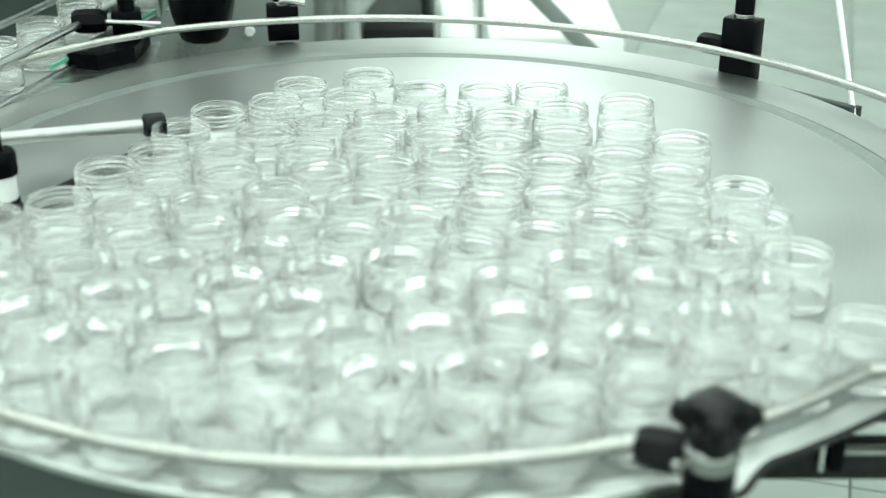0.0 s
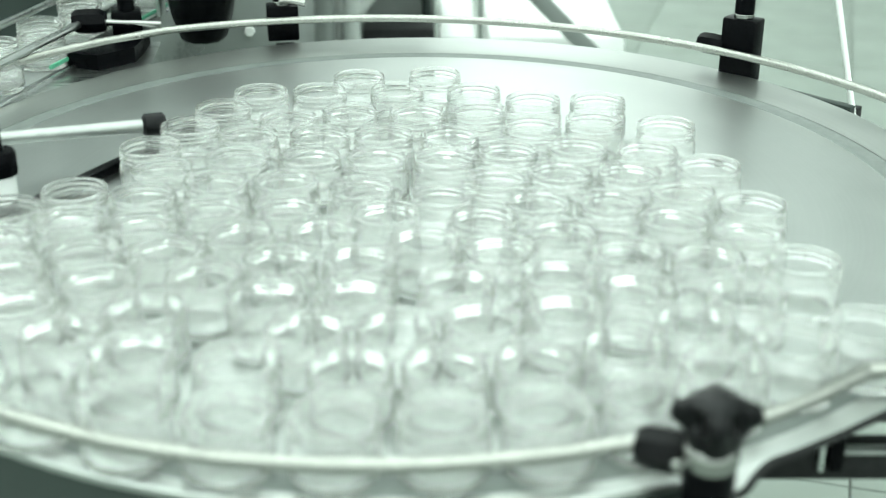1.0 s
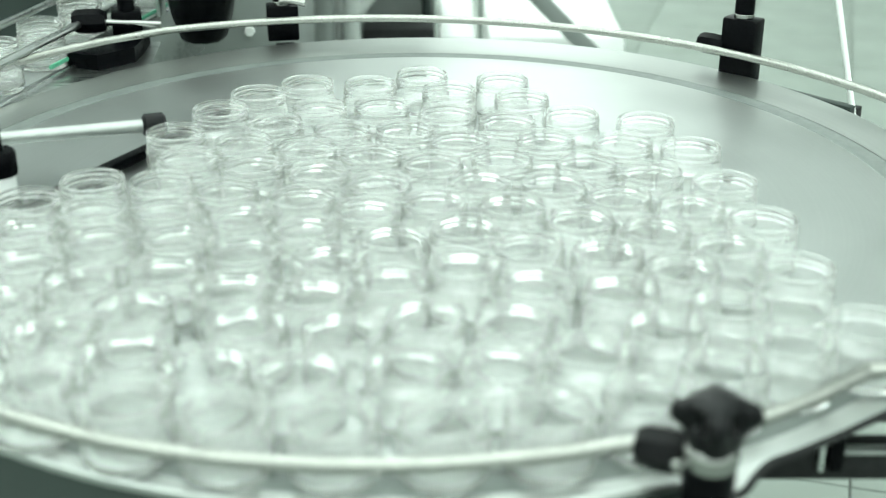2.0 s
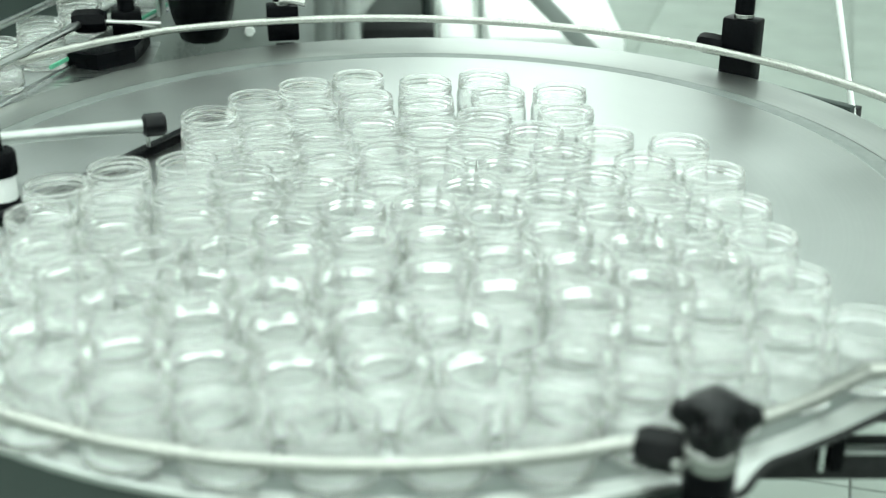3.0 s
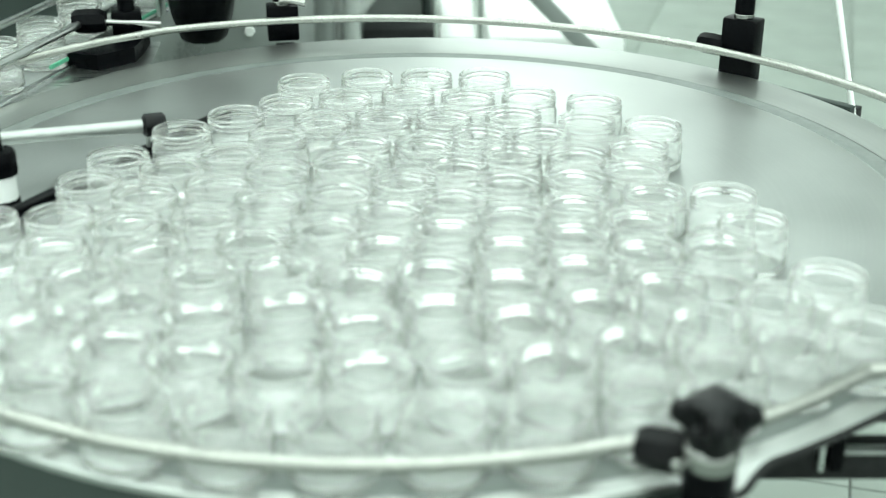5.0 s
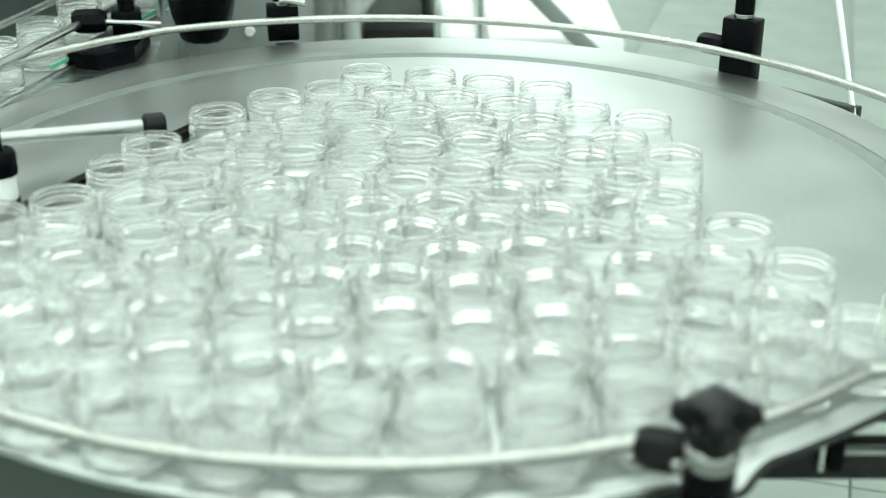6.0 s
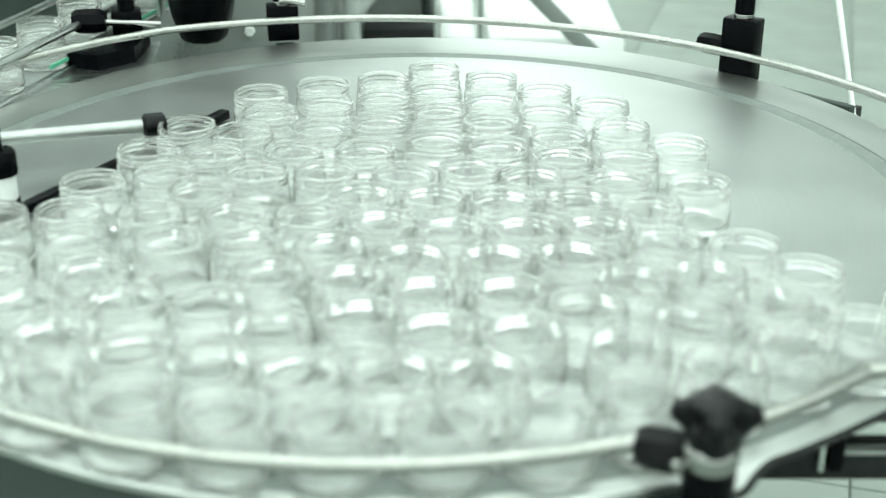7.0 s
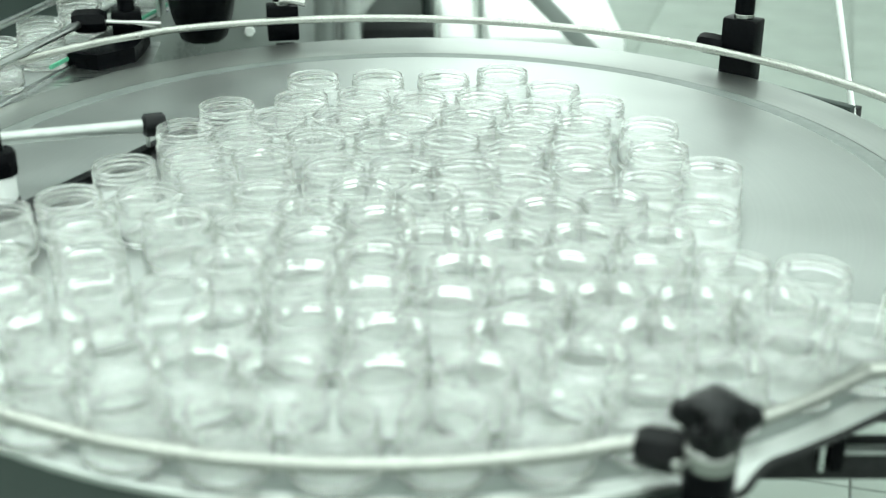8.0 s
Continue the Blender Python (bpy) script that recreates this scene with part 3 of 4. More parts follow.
def motions():
    walk(disc, [(i, pose(*DISC, TABLE, 0, 0, -17.2 * i)) for i in range(9)])
    walk(JARS[0], track((-0.3846, 0.9797), (-0.3813, 0.9882), (-0.3765, 0.9990), (-0.3674, 1.0083), (-0.3603, 1.0203), (-0.3574, 1.0364), (-0.3545, 1.0508), (-0.3511, 1.0624), (-0.3468, 1.0799), (-0.3397, 1.1041), (-0.3307, 1.1285), (-0.3216, 1.1505), (-0.3130, 1.1711), (-0.3045, 1.1933), (-0.2942, 1.2181), (-0.2812, 1.2458), (-0.2674, 1.2776)))
    walk(JARS[1], track((-0.3973, 1.0433), (-0.3927, 1.0520), (-0.3869, 1.0629), (-0.3824, 1.0715), (-0.3741, 1.0843), (-0.3660, 1.1008), (-0.3578, 1.1180), (-0.3492, 1.1343), (-0.3399, 1.1519), (-0.3294, 1.1718), (-0.3179, 1.1936), (-0.3063, 1.2156), (-0.2941, 1.2373), (-0.2815, 1.2607), (-0.2676, 1.2881), (-0.2522, 1.3179), (-0.2353, 1.3498)))
    walk(JARS[2], track((-0.3461, 1.0832), (-0.3422, 1.0928), (-0.3379, 1.1053), (-0.3350, 1.1162), (-0.3274, 1.1297), (-0.3196, 1.1463), (-0.3101, 1.1622), (-0.3021, 1.1799), (-0.2936, 1.2051), (-0.2822, 1.2371), (-0.2701, 1.2714), (-0.2578, 1.3042), (-0.2433, 1.3348), (-0.2256, 1.3657), (-0.2041, 1.3972), (-0.1785, 1.4271), (-0.1502, 1.4531)))
    walk(JARS[3], track((-0.2823, 1.0713), (-0.2784, 1.0809), (-0.2737, 1.0958), (-0.2701, 1.1120), (-0.2624, 1.1281), (-0.2549, 1.1513), (-0.2471, 1.1783), (-0.2447, 1.2105), (-0.2420, 1.2471), (-0.2345, 1.2852), (-0.2210, 1.3214), (-0.2049, 1.3546), (-0.1870, 1.3834), (-0.1643, 1.4073), (-0.1371, 1.4279), (-0.1069, 1.4448), (-0.0754, 1.4572)))
    walk(JARS[4], track((-0.3225, 1.1645), (-0.3085, 1.1974), (-0.2921, 1.2209), (-0.2830, 1.2422), (-0.2749, 1.2653), (-0.2638, 1.2913), (-0.2491, 1.3187), (-0.2321, 1.3476), (-0.2133, 1.3800), (-0.1897, 1.4120), (-0.1596, 1.4393), (-0.1261, 1.4631), (-0.0905, 1.4819), (-0.0519, 1.4912), (-0.0108, 1.4921), (0.0305, 1.4867), (0.0698, 1.4765)))
    walk(JARS[5], track((-0.2653, 1.1339), (-0.2697, 1.1453), (-0.2683, 1.1605), (-0.2602, 1.1765), (-0.2502, 1.1931), (-0.2412, 1.2149), (-0.2326, 1.2416), (-0.2227, 1.2716), (-0.2099, 1.3036), (-0.1929, 1.3351), (-0.1718, 1.3638), (-0.1495, 1.3899), (-0.1269, 1.4145), (-0.1005, 1.4352), (-0.0692, 1.4485), (-0.0350, 1.4537), (0.0004, 1.4541)))
    walk(JARS[6], track((-0.2822, 1.2155), (-0.2700, 1.2497), (-0.2644, 1.2845), (-0.2538, 1.3149), (-0.2406, 1.3390), (-0.2260, 1.3588), (-0.2079, 1.3778), (-0.1860, 1.4021), (-0.1580, 1.4284), (-0.1242, 1.4487), (-0.0880, 1.4608), (-0.0515, 1.4679), (-0.0149, 1.4699), (0.0211, 1.4650), (0.0560, 1.4554), (0.0905, 1.4397), (0.1249, 1.4146)))
    walk(JARS[7], track((-0.2026, 1.1501), (-0.1988, 1.1675), (-0.2007, 1.1920), (-0.2046, 1.2148), (-0.2004, 1.2349), (-0.1940, 1.2596), (-0.1855, 1.2864), (-0.1727, 1.3136), (-0.1550, 1.3399), (-0.1332, 1.3636), (-0.1081, 1.3830), (-0.0826, 1.3976), (-0.0594, 1.4075), (-0.0348, 1.4135), (-0.0086, 1.4115), (0.0178, 1.4012), (0.0429, 1.3851)))
    walk(JARS[8], track((-0.2193, 1.0873), (-0.2183, 1.1055), (-0.2120, 1.1281), (-0.1941, 1.1508), (-0.1833, 1.1722), (-0.1778, 1.1907), (-0.1704, 1.2080), (-0.1627, 1.2302), (-0.1539, 1.2559), (-0.1423, 1.2814), (-0.1276, 1.3044), (-0.1133, 1.3279), (-0.0983, 1.3512), (-0.0844, 1.3715), (-0.0667, 1.3824), (-0.0462, 1.3816), (-0.0255, 1.3741)))
    walk(JARS[9], track((-0.2025, 1.0246), (-0.2066, 1.0417), (-0.2056, 1.0635), (-0.2025, 1.0864), (-0.2001, 1.1094), (-0.1943, 1.1280), (-0.1900, 1.1461), (-0.1876, 1.1702), (-0.1834, 1.1980), (-0.1772, 1.2266), (-0.1694, 1.2547), (-0.1601, 1.2844), (-0.1525, 1.3154), (-0.1430, 1.3435), (-0.1284, 1.3617), (-0.1109, 1.3755), (-0.0885, 1.3912)))
    walk(JARS[10], track((-0.2724, 1.2797), (-0.2548, 1.3129), (-0.2384, 1.3440), (-0.2234, 1.3723), (-0.2072, 1.3948), (-0.1847, 1.4097), (-0.1570, 1.4223), (-0.1265, 1.4371), (-0.0926, 1.4523), (-0.0562, 1.4611), (-0.0191, 1.4611), (0.0176, 1.4562), (0.0527, 1.4473), (0.0850, 1.4323), (0.1152, 1.4115), (0.1431, 1.3871), (0.1683, 1.3605)))
    walk(JARS[11], track((-0.2173, 1.2132), (-0.2075, 1.2319), (-0.1990, 1.2569), (-0.1885, 1.2778), (-0.1769, 1.2955), (-0.1625, 1.3181), (-0.1436, 1.3424), (-0.1209, 1.3641), (-0.0954, 1.3815), (-0.0678, 1.3933), (-0.0393, 1.3984), (-0.0125, 1.3971), (0.0095, 1.3911), (0.0300, 1.3818), (0.0535, 1.3707), (0.0771, 1.3577), (0.0979, 1.3424)))
    walk(JARS[12], track((-0.1166, 1.1601), (-0.1235, 1.1756), (-0.1298, 1.1936), (-0.1373, 1.2064), (-0.1359, 1.2174), (-0.1297, 1.2344), (-0.1231, 1.2526), (-0.1128, 1.2718), (-0.0987, 1.2902), (-0.0822, 1.3061), (-0.0641, 1.3184), (-0.0493, 1.3277), (-0.0344, 1.3351), (-0.0219, 1.3400), (-0.0051, 1.3398), (0.0118, 1.3332), (0.0266, 1.3222)))
    walk(JARS[13], track((-0.1541, 1.1073), (-0.1548, 1.1188), (-0.1471, 1.1311), (-0.1297, 1.1419), (-0.1196, 1.1545), (-0.1142, 1.1693), (-0.1099, 1.1833), (-0.1048, 1.1976), (-0.0984, 1.2124), (-0.0911, 1.2278), (-0.0833, 1.2425), (-0.0774, 1.2572), (-0.0792, 1.2749), (-0.0774, 1.2924), (-0.0668, 1.3053), (-0.0516, 1.3095), (-0.0368, 1.3082)))
    walk(JARS[14], track((-0.1340, 1.0460), (-0.1432, 1.0550), (-0.1409, 1.0666), (-0.1338, 1.0771), (-0.1283, 1.0901), (-0.1252, 1.1052), (-0.1200, 1.1191), (-0.1131, 1.1332), (-0.1068, 1.1479), (-0.1011, 1.1636), (-0.0954, 1.1786), (-0.0890, 1.1909), (-0.0861, 1.1982), (-0.0833, 1.2049), (-0.0777, 1.2162), (-0.0699, 1.2318), (-0.0607, 1.2478)))
    walk(JARS[15], track((-0.2420, 1.3372), (-0.2245, 1.3704), (-0.2042, 1.3993), (-0.1801, 1.4208), (-0.1553, 1.4339), (-0.1297, 1.4450), (-0.0988, 1.4553), (-0.0628, 1.4624), (-0.0252, 1.4677), (0.0124, 1.4689), (0.0486, 1.4619), (0.0832, 1.4468), (0.1170, 1.4234), (0.1475, 1.3937), (0.1738, 1.3608), (0.1964, 1.3239), (0.2151, 1.2833)))
    walk(JARS[16], track((-0.1831, 1.2682), (-0.1759, 1.2887), (-0.1639, 1.3116), (-0.1499, 1.3300), (-0.1338, 1.3467), (-0.1115, 1.3650), (-0.0856, 1.3803), (-0.0578, 1.3901), (-0.0291, 1.3942), (-0.0003, 1.3925), (0.0277, 1.3853), (0.0552, 1.3773), (0.0724, 1.3670), (0.0924, 1.3489), (0.1112, 1.3325), (0.1297, 1.3167), (0.1466, 1.2992)))
    walk(JARS[17], track((-0.1366, 1.2219), (-0.1332, 1.2398), (-0.1266, 1.2584), (-0.1166, 1.2680), (-0.1049, 1.2746), (-0.0906, 1.2863), (-0.0751, 1.2964), (-0.0572, 1.3055), (-0.0377, 1.3125), (-0.0181, 1.3168), (0.0009, 1.3190), (0.0147, 1.3278), (0.0273, 1.3159), (0.0362, 1.3107), (0.0504, 1.3026), (0.0681, 1.2910), (0.0852, 1.2769)))
    walk(JARS[18], track((-0.0549, 1.1801), (-0.0594, 1.1859), (-0.0649, 1.1914), (-0.0705, 1.1969), (-0.0711, 1.2035), (-0.0651, 1.2119), (-0.0552, 1.2183), (-0.0452, 1.2236), (-0.0355, 1.2286), (-0.0262, 1.2315), (-0.0194, 1.2308), (-0.0174, 1.2322), (-0.0297, 1.2345), (-0.0154, 1.2469), (-0.0079, 1.2510), (0.0003, 1.2516), (0.0074, 1.2507)))
    walk(JARS[19], track((-0.0767, 1.0928), (-0.0784, 1.1019), (-0.0757, 1.1118), (-0.0676, 1.1200), (-0.0599, 1.1247), (-0.0554, 1.1257), (-0.0517, 1.1243), (-0.0477, 1.1251), (-0.0442, 1.1281), (-0.0412, 1.1305), (-0.0374, 1.1315), (-0.0386, 1.1299), (-0.0353, 1.1388), (-0.0384, 1.1441), (-0.0380, 1.1507), (-0.0340, 1.1594), (-0.0407, 1.1696)))
    walk(JARS[20], track((-0.1840, 1.3666), (-0.1612, 1.3854), (-0.1390, 1.4041), (-0.1126, 1.4203), (-0.0834, 1.4306), (-0.0527, 1.4358), (-0.0203, 1.4362), (0.0124, 1.4316), (0.0424, 1.4237), (0.0698, 1.4113), (0.0961, 1.3934), (0.1219, 1.3704), (0.1515, 1.3462), (0.1671, 1.3127), (0.1854, 1.2836), (0.2015, 1.2527), (0.2142, 1.2179)))
    walk(JARS[21], track((-0.1271, 1.3011), (-0.1147, 1.3164), (-0.0997, 1.3315), (-0.0848, 1.3445), (-0.0668, 1.3548), (-0.0434, 1.3616), (-0.0177, 1.3635), (0.0078, 1.3601), (0.0322, 1.3522), (0.0549, 1.3402), (0.0752, 1.3260), (0.0909, 1.3122), (0.0994, 1.3091), (0.1088, 1.2794), (0.1180, 1.2606), (0.1284, 1.2413), (0.1376, 1.2201)))
    walk(JARS[22], track((-0.0734, 1.2488), (-0.0682, 1.2538), (-0.0609, 1.2609), (-0.0515, 1.2696), (-0.0399, 1.2766), (-0.0259, 1.2804), (-0.0117, 1.2819), (0.0029, 1.2809), (0.0166, 1.2769), (0.0276, 1.2706), (0.0363, 1.2645), (0.0391, 1.2688), (0.0317, 1.2521), (0.0495, 1.2355), (0.0557, 1.2254), (0.0621, 1.2167), (0.0704, 1.2113)))
    walk(JARS[23], track((0.0069, 1.2001), (0.0048, 1.1959), (0.0009, 1.1909), (-0.0051, 1.1848), (-0.0104, 1.1801), (-0.0096, 1.1780), (-0.0057, 1.1762), (-0.0019, 1.1749), (0.0021, 1.1737), (0.0078, 1.1732), (0.0128, 1.1726), (0.0081, 1.1735), (0.0190, 1.1725), (0.0243, 1.1683), (0.0253, 1.1647), (0.0373, 1.1556), (0.0232, 1.1681)))
    walk(JARS[24], track((-0.1622, 1.4279), (-0.1308, 1.4430), (-0.0971, 1.4560), (-0.0613, 1.4640), (-0.0246, 1.4665), (0.0122, 1.4647), (0.0480, 1.4574), (0.0816, 1.4434), (0.1127, 1.4236), (0.1414, 1.3989), (0.1668, 1.3699), (0.1891, 1.3368), (0.2121, 1.3058), (0.2259, 1.2652), (0.2362, 1.2288), (0.2452, 1.1943), (0.2558, 1.1613)))
    walk(JARS[25], track((-0.1041, 1.3864), (-0.0791, 1.4003), (-0.0520, 1.4091), (-0.0227, 1.4117), (0.0067, 1.4095), (0.0347, 1.4038), (0.0616, 1.3933), (0.0875, 1.3764), (0.1114, 1.3548), (0.1326, 1.3303), (0.1518, 1.3042), (0.1683, 1.2759), (0.1791, 1.2510), (0.1782, 1.2225), (0.1816, 1.1953), (0.1872, 1.1673), (0.1958, 1.1393)))
    walk(JARS[26], track((-0.0657, 1.3221), (-0.0465, 1.3282), (-0.0276, 1.3322), (-0.0123, 1.3333), (0.0035, 1.3312), (0.0228, 1.3253), (0.0440, 1.3154), (0.0643, 1.3023), (0.0804, 1.2895), (0.0923, 1.2775), (0.1014, 1.2632), (0.1094, 1.2509), (0.0951, 1.2454), (0.1112, 1.2154), (0.1177, 1.1966), (0.1241, 1.1775), (0.1342, 1.1563)))
    walk(JARS[27], track((-0.0094, 1.2676), (-0.0008, 1.2635), (0.0066, 1.2580), (0.0114, 1.2510), (0.0163, 1.2441), (0.0239, 1.2382), (0.0330, 1.2312), (0.0415, 1.2239), (0.0504, 1.2174), (0.0591, 1.2132), (0.0675, 1.2075), (0.0611, 1.2090), (0.0830, 1.1716), (0.0871, 1.1562), (0.0850, 1.1417), (0.0919, 1.1223), (0.0753, 1.1316)))
    walk(JARS[28], track((0.0577, 1.2481), (0.0625, 1.2278), (0.0638, 1.2117), (0.0607, 1.2010), (0.0578, 1.1926), (0.0594, 1.1837), (0.0608, 1.1720), (0.0617, 1.1598), (0.0620, 1.1485), (0.0625, 1.1380), (0.0613, 1.1293), (0.0610, 1.1217), (0.0546, 1.1110), (0.0546, 1.0951), (0.0542, 1.0835), (0.0431, 1.0811), (0.0321, 1.0561)))
    walk(JARS[29], track((0.0519, 1.1532), (0.0528, 1.1416), (0.0492, 1.1344), (0.0406, 1.1340), (0.0341, 1.1317), (0.0294, 1.1260), (0.0244, 1.1182), (0.0206, 1.1094), (0.0177, 1.1009), (0.0153, 1.0933), (0.0110, 1.0882), (0.0074, 1.0855), (-0.0031, 1.0835), (-0.0088, 1.0873), (-0.0091, 1.0929), (-0.0187, 1.0973), (-0.0117, 1.1026)))
    walk(JARS[30], track((-0.0869, 1.4641), (-0.0485, 1.4682), (-0.0093, 1.4669), (0.0302, 1.4592), (0.0685, 1.4461), (0.1021, 1.4278), (0.1313, 1.4043), (0.1572, 1.3764), (0.1796, 1.3451), (0.1988, 1.3119), (0.2186, 1.2846), (0.2173, 1.2346), (0.2256, 1.2013), (0.2368, 1.1701), (0.2382, 1.1259), (0.2348, 1.0844), (0.2314, 1.0517)))
    walk(JARS[31], track((-0.0259, 1.4138), (0.0052, 1.4112), (0.0347, 1.4048), (0.0619, 1.3951), (0.0874, 1.3805), (0.1112, 1.3597), (0.1324, 1.3347), (0.1504, 1.3073), (0.1653, 1.2783), (0.1795, 1.2490), (0.1957, 1.2249), (0.1698, 1.1929), (0.1747, 1.1475), (0.1815, 1.1091), (0.1841, 1.0650), (0.1846, 1.0276), (0.1836, 1.0069)))
    walk(JARS[32], track((0.0022, 1.3446), (0.0206, 1.3447), (0.0385, 1.3372), (0.0540, 1.3216), (0.0677, 1.3033), (0.0815, 1.2859), (0.0942, 1.2684), (0.1047, 1.2499), (0.1142, 1.2313), (0.1240, 1.2152), (0.1324, 1.2039), (0.1109, 1.1697), (0.1400, 1.2006), (0.1505, 1.1649), (0.1653, 1.1335), (0.1609, 1.1090), (0.1552, 1.0899)))
    walk(JARS[33], track((0.0640, 1.3211), (0.0812, 1.3091), (0.0940, 1.2913), (0.1002, 1.2679), (0.1039, 1.2451), (0.1095, 1.2251), (0.1160, 1.2064), (0.1207, 1.1869), (0.1243, 1.1671), (0.1263, 1.1503), (0.1252, 1.1393), (0.1455, 1.1161), (0.1181, 1.1181), (0.1182, 1.1004), (0.1200, 1.0884), (0.1163, 1.0632), (0.0941, 1.0710)))
    walk(JARS[34], track((0.1075, 1.1869), (0.1133, 1.1715), (0.1122, 1.1555), (0.1052, 1.1404), (0.1031, 1.1230), (0.1004, 1.1070), (0.0963, 1.0925), (0.0902, 1.0793), (0.0834, 1.0678), (0.0741, 1.0567), (0.0614, 1.0474), (0.0489, 1.0368), (0.0355, 1.0325), (0.0298, 1.0241), (0.0069, 1.0201), (0.0034, 1.0211), (-0.0080, 1.0065)))
    walk(JARS[35], track((0.1250, 1.2716), (0.1308, 1.2485), (0.1350, 1.2256), (0.1375, 1.2029), (0.1395, 1.1806), (0.1419, 1.1586), (0.1435, 1.1371), (0.1430, 1.1173), (0.1399, 1.0998), (0.1322, 1.0857), (0.1194, 1.0752), (0.1056, 1.0662), (0.0935, 1.0592), (0.0911, 1.0426), (0.0706, 1.0217), (0.0673, 1.0222), (0.0572, 0.9972)))
    walk(JARS[36], track((0.0478, 1.4120), (0.0749, 1.3936), (0.0995, 1.3732), (0.1199, 1.3494), (0.1365, 1.3209), (0.1517, 1.2887), (0.1649, 1.2552), (0.1748, 1.2231), (0.1831, 1.1947), (0.1877, 1.1715), (0.1851, 1.1619), (0.2050, 1.1398), (0.2021, 1.0902), (0.1575, 1.0501), (0.1338, 1.0263), (0.1272, 1.0003), (0.1204, 1.0135)))
    walk(JARS[37], track((0.1283, 1.3487), (0.1444, 1.3298), (0.1595, 1.3040), (0.1721, 1.2709), (0.1816, 1.2370), (0.1891, 1.2061), (0.1950, 1.1770), (0.1998, 1.1487), (0.2007, 1.1228), (0.1999, 1.1074), (0.1920, 1.0985), (0.1956, 1.0767), (0.1906, 1.0275), (0.1940, 0.9979), (0.1883, 0.9936), (0.1800, 0.9641), (0.1665, 0.9459)))
    walk(JARS[38], track((0.1919, 1.2870), (0.1991, 1.2483), (0.2026, 1.2128), (0.2006, 1.1797), (0.1974, 1.1500), (0.1964, 1.1231), (0.1953, 1.0979), (0.1926, 1.0751), (0.1879, 1.0559), (0.1827, 1.0448), (0.1715, 1.0380), (0.1560, 1.0269), (0.1307, 1.0074), (0.1305, 0.9923), (0.1068, 0.9690), (0.0784, 0.9596), (0.1030, 0.9525)))
    walk(JARS[39], track((0.1125, 1.4189), (0.1427, 1.3974), (0.1704, 1.3702), (0.1945, 1.3368), (0.2132, 1.3000), (0.2263, 1.2631), (0.2368, 1.2296), (0.2454, 1.1983), (0.2508, 1.1650), (0.2578, 1.1369), (0.2552, 1.0950), (0.2510, 1.0455), (0.2537, 1.0206), (0.2576, 0.9969), (0.2515, 0.9855), (0.2424, 0.9700), (0.2337, 0.9451)))
    walk(JARS[40], track((0.2017, 1.3651), (0.2194, 1.3236), (0.2326, 1.2856), (0.2409, 1.2519), (0.2470, 1.2208), (0.2526, 1.1878), (0.2566, 1.1509), (0.2581, 1.1159), (0.2596, 1.0898), (0.2654, 1.0723), (0.2692, 1.0351), (0.2772, 0.9873), (0.2869, 0.9467), (0.2904, 0.9372), (0.2909, 0.9353), (0.2927, 0.9330), (0.2950, 0.9336)))
    walk(JARS[41], track((0.2415, 1.2418), (0.2501, 1.2002), (0.2559, 1.1681), (0.2597, 1.1467), (0.2624, 1.1260), (0.2635, 1.0989), (0.2632, 1.0704), (0.2612, 1.0451), (0.2572, 1.0248), (0.2461, 1.0103), (0.2313, 0.9852), (0.2133, 0.9850), (0.2243, 0.9636), (0.2228, 0.9410), (0.2127, 0.9347), (0.1902, 0.9013), (0.1925, 0.8881)))
    walk(JARS[42], track((0.1738, 1.2052), (0.1789, 1.1797), (0.1771, 1.1526), (0.1676, 1.1225), (0.1603, 1.0922), (0.1547, 1.0708), (0.1484, 1.0530), (0.1401, 1.0369), (0.1309, 1.0232), (0.1251, 1.0147), (0.1145, 1.0090), (0.0993, 0.9974), (0.0729, 0.9807), (0.0694, 0.9738), (0.0432, 0.9638), (0.0148, 0.9583), (0.0169, 0.9476)))
    walk(JARS[43], track((0.2218, 1.1594), (0.2199, 1.1286), (0.2197, 1.1034), (0.2221, 1.0873), (0.2219, 1.0715), (0.2170, 1.0515), (0.2118, 1.0307), (0.2049, 1.0100), (0.1986, 0.9918), (0.1884, 0.9804), (0.1683, 0.9743), (0.1533, 0.9631), (0.1615, 0.9514), (0.1591, 0.9352), (0.1503, 0.9226), (0.1310, 0.9244), (0.1293, 0.8944)))
    walk(JARS[44], track((-0.0114, 1.1197), (-0.0066, 1.1087), (-0.0022, 1.0947), (-0.0026, 1.0855), (-0.0073, 1.0816), (-0.0113, 1.0755), (-0.0168, 1.0681), (-0.0236, 1.0618), (-0.0307, 1.0575), (-0.0398, 1.0576), (-0.0473, 1.0594), (-0.0540, 1.0627), (-0.0664, 1.0745), (-0.0727, 1.0848), (-0.0744, 1.0980), (-0.0814, 1.1096), (-0.0744, 1.1152)))
    walk(JARS[45], track((-0.0282, 1.0490), (-0.0408, 1.0477), (-0.0508, 1.0517), (-0.0597, 1.0547), (-0.0687, 1.0603), (-0.0751, 1.0638), (-0.0816, 1.0666), (-0.0873, 1.0736), (-0.0907, 1.0826), (-0.0942, 1.0930), (-0.0956, 1.1028), (-0.0995, 1.1107), (-0.0993, 1.1294), (-0.1060, 1.1410), (-0.1118, 1.1554), (-0.1107, 1.1665), (-0.1055, 1.1722)))
